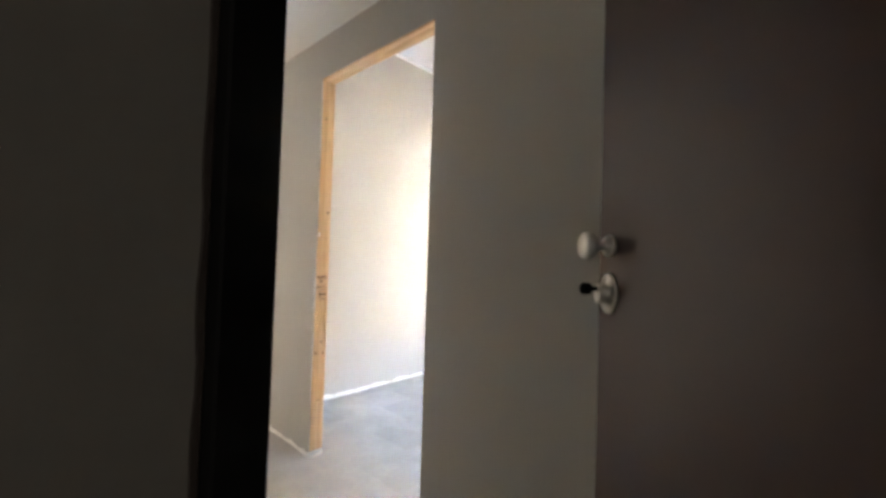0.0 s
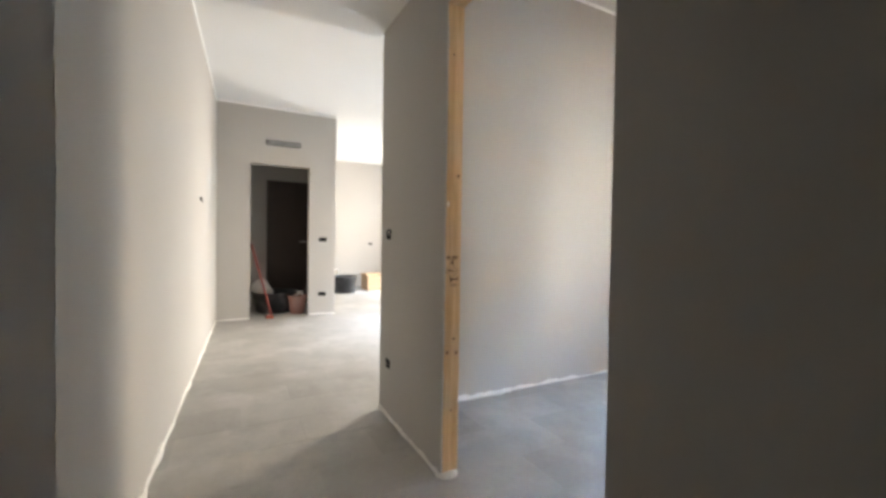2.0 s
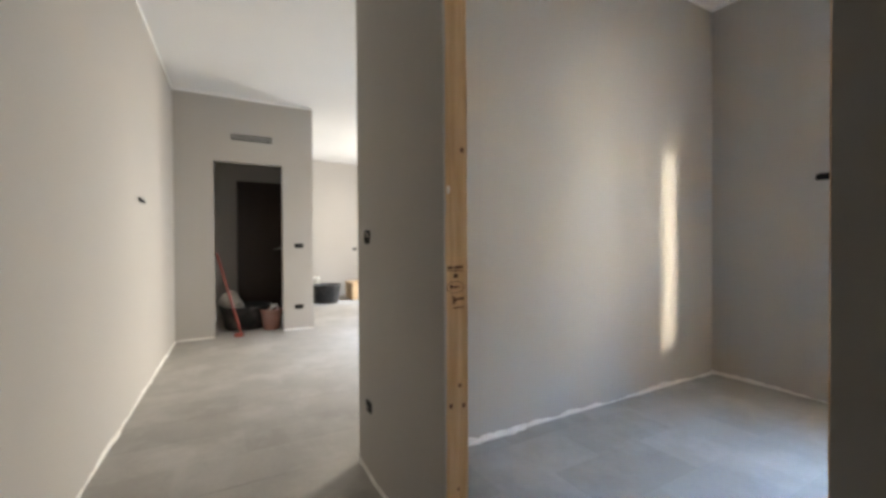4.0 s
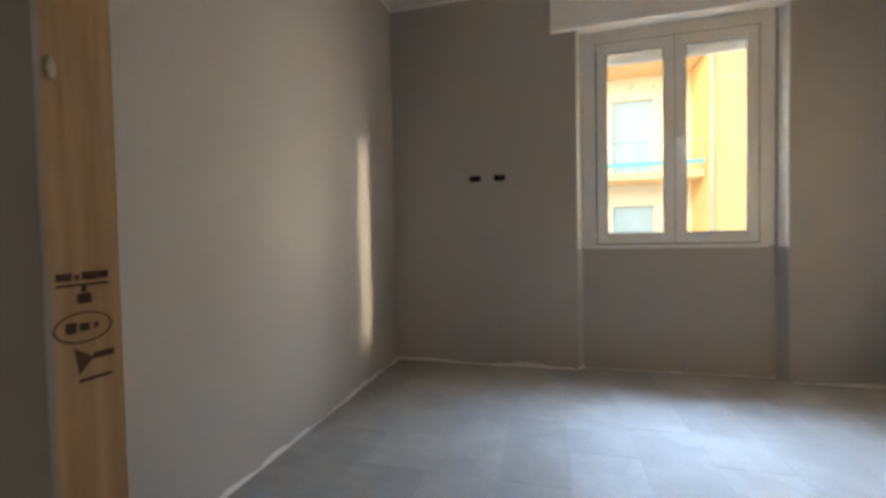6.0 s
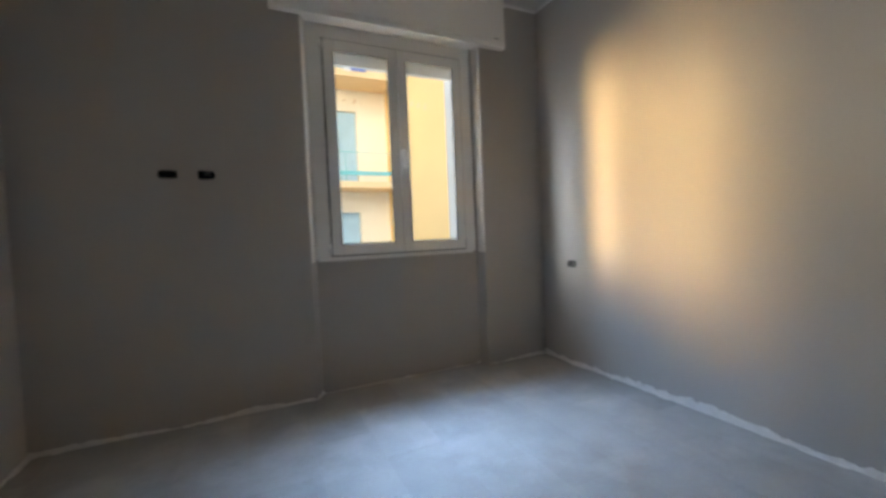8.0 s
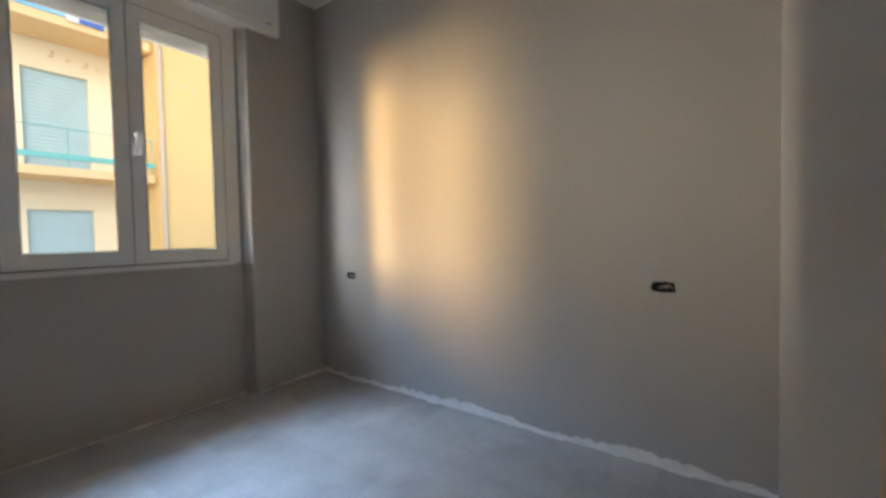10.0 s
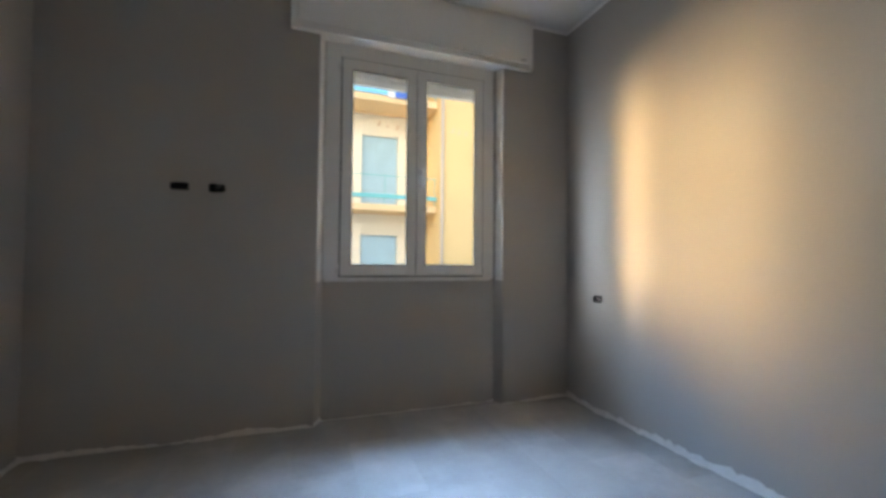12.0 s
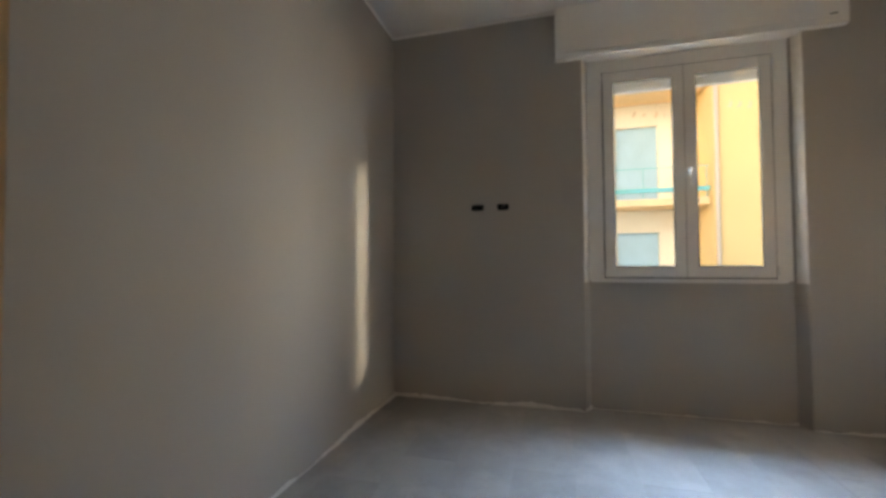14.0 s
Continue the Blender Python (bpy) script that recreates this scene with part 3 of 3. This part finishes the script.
for k in range(121):
    z = 0.02 + (HEAD - 0.02) * k / 120
    v = noise.noise(Vector((z * 5.0, 3.1, 0))) * 0.006 + noise.noise(Vector((z * 26.0, 7.7, 0))) * 0.003
    w = max(0.0008, 0.003 + v)
    ring = [bm.verts.new((-0.004, -0.003, z)), bm.verts.new((0.0014, -0.003, z)), bm.verts.new((0.0012, w, z)), bm.verts.new((-0.001, w, z))]
    if prev:
        for q in range(4):
            bm.faces.new((prev[q], prev[(q + 1) % 4], ring[(q + 1) % 4], ring[q]))
    else:
        bm.faces.new(ring)
    prev = ring
bm.faces.new(prev[::-1])
part("plaster_lip", bm, PAINT, lining, "ragged plaster edge lapping the timber")
bm = bmesh.new()
lathe(bm, [(0.05, 0), (0.045, 0.012), (0.03, 0.018), (0.004, 0.019)], 14, (-0.015, 0.035, 0), Matrix.Diagonal((1, 1.1, 1, 1)))
part("plaster_foot", bm, PLASTER, lining, "lump of plaster under the jamb", True)


# ---- open electrical boxes ----
def socket_box(at, turn, wide=0.098, high=0.050, modules=3, label=""):
    """An open flush box with its module frame, facing -y before the turn; flat black plates hold the recess's shade."""
    ob = thing("wall_socket_box", label or "open black flush socket box set in a grey wall", "socket box", at, turn, "open socket boxes")
    w, h = wide / 2, high / 2
    bm = bmesh.new()
    block(bm, -w, w, -0.0015, 0.004, -h, h)
    part("box_back", bm, BLACK, ob)
    bm = bmesh.new()
    t = 0.0045
    for a in ((-w, w, h - t, h), (-w, w, -h, -h + t), (-w, -w + t, -h + t, h - t), (w - t, w, -h + t, h - t)):
        block(bm, a[0], a[1], -0.005, -0.0016, a[2], a[3])
    part("box_rim", bm, BLACK, ob)
    for i in range(modules):
        c = -w + wide * (i + 0.5) / modules
        bm = bmesh.new()
        block(bm, c - wide / modules * 0.27, c + wide / modules * 0.27, -0.004, -0.0016, -h * 0.5, h * 0.5)
        part("module_slot", bm, BOXGREY, ob)
    return ob

def ragged_plate(name, w, h, y0, y1, seed, mat, parent, label=""):
    """A flat plate with a broken, uneven outline in the wall's plane."""
    bm = bmesh.new()
    ring = []
    for k in range(40):
        a = 2 * math.pi * k / 40
        c, d = math.cos(a), math.sin(a)
        grow = 1.0 / max(abs(c), abs(d)) ** 0.8 * (1 + 0.14 * noise.noise(Vector((c * 2.2 + seed, d * 2.2, seed))) + 0.06 * noise.noise(Vector((c * 9, d * 9, seed))))
        ring.append((w * c * grow, h * d * grow))
    f = [bm.verts.new((x, y0, z)) for x, z in ring]
    r = [bm.verts.new((x * 0.97, y1, z * 0.97)) for x, z in ring]
    bm.faces.new(f)
    bm.faces.new(r[::-1])
    for k in range(40):
        bm.faces.new((f[k], r[k], r[(k + 1) % 40], f[(k + 1) % 40]))
    return part(name, bm, mat, parent, label)


def cut_box(at, turn, w, h, seed, label, wires=3):
    """A flush box cut roughly into the wall: black shell, recess shade in the flat plates' colour, a few curled wires.
    """
    ob = thing("wall_socket_box", label, "socket box", at, turn, "open socket boxes")
    ragged_plate("cut_edge", w, h, -0.0018, 0.002, seed, BOXGREY, ob)
    ragged_plate("box_back", w * 0.92, h * 0.88, -0.0032, -0.0019, seed + 3.3, BLACK, ob)
    rnd = random.Random(int(seed * 10))
    for q in range(wires):
        bm = bmesh.new()
        x0, z0 = rnd.uniform(-0.5, 0.3) * w, rnd.uniform(-0.5, 0.0) * h
        tube(bm, [(x0, -0.0033, z0), (x0 + 0.004, -0.010, z0 + 0.5 * h), (x0 + 0.3 * w, -0.012, z0 + 0.7 * h), (x0 + 0.55 * w, -0.009, z0 + 0.3 * h), (x0 + 0.5 * w, -0.0034, z0)], 0.0019, 6)
        part("wire", bm, WIRE if q % 2 else VENTGREY, ob)
    return ob


cut_box((-1.984, ROOM_N, 1.506), 0, 0.049, 0.024, 2.1, "open black socket box high on the window wall", 0)
cut_box((-1.787, ROOM_N, 1.506), 0, 0.045, 0.025, 6.4, "open black socket box high on the window wall", 1)
cut_box((ROOM_E, 3.650, 0.808), -90, 0.047, 0.026, 5.2, "open socket box on the wall lit by the window", 3)
cut_box((ROOM_E, 1.514, 0.844), -90, 0.050, 0.025, 8.7, "open socket box with loose wires on the wall", 4)
cut_box((-2.668, SK, 1.103), 0, 0.042, 0.031, 3.6, "open switch box with loose wires on the doorway partition", 2)
cut_box((-2.660, SK, 0.323), 0, 0.040, 0.028, 7.9, "open low socket box on the doorway partition", 2)
socket_box((BOX_X, 1.382, 1.062), 90, 0.105, 0.055, 0, label="open socket box on the closet wall")
socket_box((BOX_X, 1.379, 0.292), 90, 0.105, 0.055, 0, label="open low socket box on the closet wall")
broken = thing("wall_socket_box", "dark switch box with broken plaster edges on the entrance pier", "socket box", (-0.700, PIER_N, 1.110), 180, "open socket boxes")
# black plates paint in the shade of the hole in the broken plaster
ragged_plate("hole_rim", 0.057, 0.031, -0.0022, 0.001, 4.0, BLACK, broken, "ragged rim of the broken plaster hole, its shade painted black")
ragged_plate("box_back", 0.046, 0.024, -0.0035, -0.0024, 9.0, BLACK, broken)
bm = bmesh.new()
lathe(bm, [(0.011, 0), (0.012, 0.003), (0.008, 0.004)], 18, (-0.022, -0.0036, -0.012), Matrix.Rotation(radians(90), 4, 'X'))
part("conduit_end", bm, BLACKSTEEL, broken, "", True)
for k in range(2):
    bm = bmesh.new()
    tube(bm, [(-0.01 + 0.016 * k, -0.0036, -0.01), (-0.004 + 0.014 * k, -0.009, 0.004), (0.006 + 0.01 * k, -0.008, 0.014), (0.014 + 0.008 * k, -0.004, 0.006)], 0.0018, 6)
    part("wire", bm, WIRE if k else VENTGREY, broken)
socket_box((-4.55, south(-4.55), 1.40), 180, 0.30, 0.028, 2, label="narrow open switch box on the hall wall")
socket_box((LIV_W, 3.1, 0.98), 90, 0.09, 0.05, 2, label="small socket box on the far living room wall")

# ---- black steel door frame on the pier ----
entry_frame = thing("steel_frame", "black steel door frame wrapped round the entrance pier", "door frame", (-0.200, 0.03, 0))
bm = bmesh.new()
block(bm, -0.200, 0.0, 0.0, 0.012, 0, HALL_H - 0.001)
part("side_plate", bm, BLACKSTEEL, entry_frame)
bm = bmesh.new()
block(bm, 0.0005, 0.026, -0.028, 0.013, 0, HALL_H - 0.001)
soften(bm, 0.002, 1)
part("edge_profile", bm, BLACKSTEEL, entry_frame)
for hz in (0.30, 1.20, 2.05):
    bm = bmesh.new()
    block(bm, -0.05, -0.02, 0.0125, 0.015, hz, hz + 0.08)
    part("fixing_lug", bm, BLACKSTEEL, entry_frame)

bm = bmesh.new()
prev = None
for k in range(131):
    z = HALL_H * k / 130 * 0.998
    w = 0.0045 + 0.002 * noise.noise(Vector((z * 3.1, 1.7, 0))) + 0.002 * noise.noise(Vector((z * 17.0, 5.2, 0)))
    row = [bm.verts.new(p) for p in ((-0.2005, 0.001, z), (-0.1972, 0.001, z), (-0.1975, 0.001 - w, z), (-0.2005, 0.0 - w, z))]
    if prev:
        for q in range(4):
            bm.faces.new((prev[q], prev[(q + 1) % 4], row[(q + 1) % 4], row[q]))
    else:
        bm.faces.new(row)
    prev = row
bm.faces.new(prev[::-1])
structure("trim", bm, MORTAR, "ragged dark mortar joint beside the steel frame", "trim")

# ---- entrance door, standing open ----
door = thing("entrance_door", "dark brown entrance door leaf standing half open", "door", (-0.268, 0.895, 0), -34)
bm = bmesh.new()
block(bm, 0, 0.90, 0, 0.055, 0.008, 2.10)
soften(bm, 0.003, 2)
part("door_leaf", bm, DOORBROWN, door)
FACE = Matrix.Rotation(radians(90), 4, 'X')     # turned bodies point out of the leaf, towards -y
bm = bmesh.new()
lathe(bm, [(0.026, 0), (0.026, 0.004), (0.022, 0.010), (0.010, 0.012), (0.0095, 0.042), (0.014, 0.047), (0.028, 0.050), (0.032, 0.056), (0.031, 0.068), (0.020, 0.074), (0.004, 0.076)],
      32, (0.042, 0.0, 1.160), FACE)
part("door_knob", bm, NICKEL, door, "satin steel door knob", True)
bm = bmesh.new()
lathe(bm, [(0.033, 0), (0.033, 0.004), (0.028, 0.008), (0.016, 0.010), (0.016, 0.030), (0.012, 0.033), (0.003, 0.033)], 32, (0.042, 0.0, 1.048), FACE @ Matrix.Diagonal((1, 1.45, 1, 1)))
lock = part("lock_plate", bm, NICKEL, door, "oval steel lock plate", True)
bm = bmesh.new()
lathe(bm, [(0.005, 0.02), (0.005, 0.044), (0.006, 0.046), (0.012, 0.050), (0.013, 0.070), (0.008, 0.076), (0.002, 0.077)], 16, (0.042, 0.0, 1.060), FACE @ Matrix.Diagonal((0.5, 1.1, 1, 1)))
part("key", bm, BLACK, lock, "black-headed key left in the lock", True)
for hz in (0.25, 1.05, 1.85):
    bm = bmesh.new()
    tube(bm, [(0.905, 0.03, hz), (0.905, 0.03, hz + 0.12)], 0.011, 10)
    part("hinge", bm, STEEL, door)
bm = bmesh.new()
block(bm, 0.895, 0.945, 0.0, 0.05, 0.0, 2.12)
part("hinge_post", bm, DOORBROWN, door)

bm = bmesh.new()
block(bm, 0.53, ROOM_E, 0.33, 0.42, 0, HALL_H)
structure("wall_hinge", bm, PAINT, "short grey wall carrying the entrance door")

# ---- closet: vent, door, tools ----
vent = thing("wall_vent", "narrow grey slot vent above the closet opening", "vent", (BOX_X, 0.855, 2.345))
bm = bmesh.new()
block(bm, -0.002, 0.002, -0.215, 0.215, -0.032, 0.032)
part("backing", bm, BOXGREY, vent)
bm = bmesh.new()
for a in ((-0.22, 0.22, 0.026, 0.034), (-0.22, 0.22, -0.034, -0.026), (-0.22, -0.21, -0.026, 0.026), (0.21, 0.22, -0.026, 0.026)):
    block(bm, 0.002, 0.008, a[0], a[1], a[2], a[3])
part("frame", bm, BOXGREY, vent)
for k in range(3):
    bm = bmesh.new()
    block(bm, 0.002, 0.009, -0.209, 0.209, -0.017 + k * 0.016, -0.012 + k * 0.016)
    part("slat", bm, VENTPALE, vent)

cdoor = thing("closet_door", "dark brown flush door at the back of the closet", "door", (BACK, 0.735, 0))
bm = bmesh.new()
block(bm, 0.001, 0.035, 0, 0.675, 0.005, 1.995)
soften(bm, 0.003, 1)
part("door_leaf", bm, CLOSETDOOR, cdoor)
bm = bmesh.new()
tube(bm, [(0.035, 0.60, 1.02), (0.075, 0.60, 1.02), (0.08, 0.59, 1.02), (0.08, 0.49, 1.02)], 0.008, 8)
part("door_handle", bm, STEEL, cdoor, "", True)


def bucket(name, label, at, r0, r1, h, mat, tilt=None, handle=True, wall=0.006):
    ob = thing(name, label, "bucket", at)
    if tilt:
        ob.matrix_world = tilt
    bm = bmesh.new()
    lathe(bm, [(r0 * 0.94, 0), (r0, 0.008), (r1, h - 0.02), (r1 + 0.010, h - 0.018), (r1 + 0.011, h), (r1 - wall, h), (r1 - wall, h - 0.02), (r0 - wall, 0.012), (0.004, 0.012)], 32)
    part("body", bm, mat, ob, "", True)
    if handle:
        bm = bmesh.new()
        tube(bm, [((r1 + 0.012) * math.cos(a), (r1 + 0.012) * math.sin(a) * 0.35 - 0.02 * abs(math.sin(a)), h - 0.035 - (r1 * 0.75) * math.sin(a)) for a in [math.pi * k / 16 for k in range(17)]], 0.0035, 6)
        part("bail_handle", bm, STEEL, ob, "", True)
    return ob


bucket("mortar_tub", "large black rubber mortar tub, dusty, holding a white pail", (-6.74, 0.80, 0), 0.24, 0.30, 0.30, RUBBER, handle=False, wall=0.012)
bucket("pail", "white plastic pail lying tipped in the black tub", (0, 0, 0), 0.10, 0.125, 0.22, WHITEPLASTIC,
       tilt=pose(-6.72, 0.70, 0.25, 62, 0, -60))
bucket("bucket", "dusty pink plastic bucket with tools in it", (-6.47, 1.08, 0), 0.098, 0.125, 0.26, PINKPLASTIC)

trowel = thing("trowel", "plaster-caked trowel standing in the pink bucket", "trowel", (-6.49, 1.10, 0.03))
bm = bmesh.new()
tube(bm, [(0.02, 0.04, 0.02), (0.03, 0.09, 0.25)], 0.006, 8)
tube(bm, [(0.03, 0.09, 0.25), (0.035, 0.115, 0.37)], 0.014, 10)
part("handle", bm, BOXGREY, trowel, "", True)
bm = bmesh.new()
block(bm, -0.02, -0.016, -0.04, 0.06, 0.0, 0.28)
part("blade", bm, STEEL, trowel)

broom = thing("broom", "red plastic broom stick leaning in the closet opening", "broom", (-6.16, 0.69, 0))
foot, head = Vector((0.01, 0.02, 0.05)), Vector((-0.13, -0.218, 0.985))
bm = bmesh.new()
tube(bm, [foot, foot.lerp(head, 0.5), head], 0.013, 12)
part("stick", bm, REDPLASTIC, broom, "", True)
bm = bmesh.new()
block(bm, -0.03, 0.03, -0.05, 0.05, 0.004, 0.05)
soften(bm, 0.012, 2)
part("broom_head", bm, REDPLASTIC, broom)

# ---- living room: tub and crates by the far wall ----
bucket("mortar_tub", "black rubber tub standing by the far living room wall", (-8.50, 2.24, 0), 0.22, 0.27, 0.34, RUBBER, handle=False, wall=0.012)
bucket("bucket", "pale plaster-stained bucket behind the black tub", (-8.98, 2.12, 0), 0.09, 0.11, 0.44, WHITEPLASTIC)


def crate(at, turn, long, deep, high, label):
    ob = thing("wooden_crate", label, "crate", at, turn, "wooden crates")
    n = 4
    for side in (-1, 1):
        for k in range(n):
            bm = bmesh.new()
            z0 = 0.012 + k * high / n
            x = side * deep / 2
            block(bm, x - 0.009, x + 0.009, -long / 2, long / 2, z0, z0 + high / n - 0.010)
            part("slat", bm, CRATE, ob)
        for e in (-1, 1):
            bm = bmesh.new()
            y = e * (long / 2 - 0.05)
            xx = side * (deep / 2 + 0.018)
            block(bm, xx - 0.0085, xx + 0.0085, y - 0.03, y + 0.03, 0.0, high)
            part("corner_batten", bm, CRATE, ob)
    for e in (-1, 1):
        bm = bmesh.new()
        y = e * (long / 2 - 0.011)
        block(bm, -deep / 2 + 0.0095, deep / 2 - 0.0095, y - 0.009, y + 0.009, 0.012, high - 0.012)
        part("end_board", bm, CRATE, ob)
    bm = bmesh.new()
    block(bm, -deep / 2 - 0.02, deep / 2 + 0.02, -long / 2 - 0.015, long / 2 + 0.015, high, high + 0.018)
    part("lid", bm, CRATE, ob)
    return ob


crate((-8.78, 3.15, 0), 0, 0.80, 0.42, 0.33, "low pine crate with slatted sides by the far wall")

# ---- the house across the street ----
STREET = -7.0
# street is unseen; its pale tone is put in to bounce light upward
bm = bmesh.new()
block(bm, -400, 400, -400, 400, STREET - 0.5, STREET)
structure("ground", bm, BOUNCE_GROUND, "unseen ground far below the window, pale to bounce light up", "ground")

FY, FB = 12.5, 13.4                                 # house front, and its back plane
S0, STOREY = 2.46, 2.80                             # floor level of the storey opposite, storey height
house = thing("apartment_building", "yellow rendered apartment house with balconies and closed shutters", "building", (0, 0, STREET))
oz = -STREET
bays = [(-8.6, -7.58), (-4.2, -3.18), (0.24, 1.26)]
storeys = [S0 + STOREY * k for k in range(-3, 3)]


def facade_wall():
    bm = bmesh.new()
    top = storeys[-1] + STOREY + oz
    x = -14.0
    for a, b in bays:
        block(bm, x, a, FY, FB, 0, top)
        z = 0
        for s in storeys:
            block(bm, a, b, FY, FB, z, s + oz)
            z = s + 2.12 + oz
        block(bm, a, b, FY, FB, z, top)
        x = b
    block(bm, x, 3.0, FY, FB, 0, top)
    return part("wall", bm, CREAM, house, "pale cream rendered front")


facade_wall()
bm = bmesh.new()
block(bm, 2.12, 3.45, 11.30, FB, 0, storeys[-1] + STOREY + oz)
part("wing", bm, YELLOW, house, "deep yellow rendered projecting wing")
bm = bmesh.new()
block(bm, -14.2, 3.7, 11.1, FB + 0.3, storeys[-1] + STOREY + oz, storeys[-1] + STOREY + 0.3 + oz)
part("roof", bm, ORANGE, house)
bm = bmesh.new()
tube(bm, [(2.17, 11.24, 0), (2.17, 11.24, storeys[-1] + STOREY + oz)], 0.042, 10)
part("downpipe", bm, PIPE, house, "grey rainwater pipe", True)


def shutter(a, b, z):
    bm = bmesh.new()
    block(bm, a, b, FY + 0.12, FY + 0.16, z, z + 2.12)
    panel = part("shutter", bm, SHUTTER, house, "closed grey-green slatted shutter")
    n = 26
    for k in range(n):
        bm = bmesh.new()
        z0 = z + 0.03 + k * 2.06 / n
        block(bm, a + 0.03, b - 0.03, FY + 0.095, FY + 0.125, z0, z0 + 0.055)
        part("slat", bm, SHUTTER, panel)


def balcony(x0, x1, s, cloth=False):
    low = TEAL if not cloth else DEEPBLUE
    z = s + oz
    bm = bmesh.new()
    block(bm, x0, x1, 11.45, FY, z - 0.10, z + 0.06)
    slab = part("balcony", bm, ORANGE, house, "balcony slab with an orange edge")
    bm = bmesh.new()
    block(bm, x0, x1, 11.43, 11.50, z + 0.21, z + 0.31)
    part("rail", bm, low, slab, "teal painted bottom rail" if not cloth else "blue painted bottom rail")
    bm = bmesh.new()
    tube(bm, [(x0, 11.46, z + 0.79), (x1, 11.46, z + 0.79)], 0.011, 8)
    part("handrail", bm, TEAL, slab, "thin teal handrail")
    n = int((x1 - x0) / 1.1)
    for k in range(n + 1):
        bm = bmesh.new()
        px = x0 + 0.05 + (x1 - x0 - 0.1) * k / n
        tube(bm, [(px, 11.46, z + 0.06), (px, 11.46, z + 0.79)], 0.008, 6)
        part("baluster", bm, TEAL, slab)
    if cloth:
        bm = bmesh.new()
        block(bm, x0, 0.72, 11.405, 11.425, z + 0.07, z + 0.76)
        part("panel", bm, SKYBLUE, slab, "sky-blue balcony panel")
        for name, mat, a, b, c, e in (("cloth", WHITEWALL, 0.74, 0.92, 0.0, 0.62), ("cloth", AWNING, 0.93, 1.30, 0.02, 0.17), ("cloth", SKYBLUE, 0.93, 1.60, 0.171, 0.32), ("cloth", WHITEWALL, 0.93, 1.60, 0.321, 0.76)):
            bm = bmesh.new()
            n = 8
            for k in range(n):
                xx, w = a + (b - a) * k / n, (b - a) / n
                dy = 0.012 * math.sin(k * 1.4)
                block(bm, xx, xx + w, 11.395 + dy, 11.405 + dy, z + c, z + e)
            part(name, bm, mat, slab)


def wall_marks(y, spots):
    for x, z in spots:
        bm = bmesh.new()
        k = math.sin(x * 37.0 + z * 11.0)
        block(bm, x, x + 0.06 + 0.03 * k, y - 0.004, y, z + oz, z + 0.05 + oz)
        block(bm, x + 0.03 + 0.02 * k, x + 0.10, y - 0.004, y, z + 0.051 + oz, z + 0.10 + 0.05 * k + oz)
        part("wall_mark", bm, MARK, house)


wall_marks(FY, ((0.65, 4.86), (0.92, 4.84), (1.18, 4.80), (1.42, 4.80)))
wall_marks(11.30, ((2.42, 4.50), (2.60, 4.47), (2.80, 4.45)))


for s in storeys:
    for a, b in bays:
        shutter(a, b, s + oz)
    balcony(-9.4, -2.4, s)
    balcony(-0.7, 2.08, s, cloth=abs(s - S0 - STOREY) < 0.1)

far = thing("far_building", "white rendered house farther down the street", "building", (0, 0, STREET))
bm = bmesh.new()
block(bm, 3.6, 16, 19, 24, 0, 17)
part("wall", bm, WHITEWALL, far)
for k in range(5):
    for x in (5.7, 7.9, 10.1, 12.3):
        bm = bmesh.new()
        block(bm, x, x + 1.1, 18.95, 19.02, 1.2 + k * 3.0, 2.9 + k * 3.0)
        part("shutter", bm, SHUTTER, far)
bm = bmesh.new()
block(bm, 3.7, 16.2, 18.7, 24.2, 17, 17.4)
part("roof", bm, ORANGE, far)

# ---- floor tiles ----
TW, TL, GAP = 0.31, 0.62, 0.0006
X0, Y0 = -1.947, 0.905
bm = bmesh.new()
block(bm, -TW / 2 + GAP, TW / 2 - GAP, -TL / 2 + GAP, TL / 2 - GAP, -0.008, 0.0)
bmesh.ops.bevel(bm, geom=[e for e in bm.edges if all(v.co.z > -0.001 for v in e.verts)], offset=0.0005, segments=1, affect='EDGES')
tile_mesh = bpy.data.meshes.new("tile")
bm.to_mesh(tile_mesh)
bm.free()
tile_mesh.materials.append(TILE)
rest_v, rest_f = [], []
made = 0
rt = random.Random(5)
for i in range(-26, 10):
    for j in range(-6, 7):
        cx = X0 + (i + 0.5) * TW
        cy = Y0 + (j + (0.5 if i % 2 else 0.0) + 0.5) * TL
        if cx > 0.75 or cx < LIV_W or cy > 4.2 or cy < -1.2 or (cy < south(cx) - 0.35 and cx < -0.9):
            continue
        if cx > -4.4 and made < 300:
            t = new("tile", tile_mesh)
            t.parent = floor
            t.location = (cx, cy, rt.uniform(-0.0006, 0.0))
            made += 1
        else:
            n0 = len(rest_v)
            hx, hy = TW / 2 - GAP, TL / 2 - GAP
            for zz in (-0.008, 0.0):
                rest_v += [(cx - hx, cy - hy, zz), (cx + hx, cy - hy, zz), (cx + hx, cy + hy, zz), (cx - hx, cy + hy, zz)]
            rest_f += [(n0 + 4, n0 + 5, n0 + 6, n0 + 7)] + [(n0 + k, n0 + (k + 1) % 4, n0 + 4 + (k + 1) % 4, n0 + 4 + k) for k in range(4)]
me = bpy.data.meshes.new("far_tiles")
me.from_pydata(rest_v, [], rest_f)
me.materials.append(TILE)
ft = new("far_tiles", me)
ft.parent = floor
tagged(ft, kind="stuff")
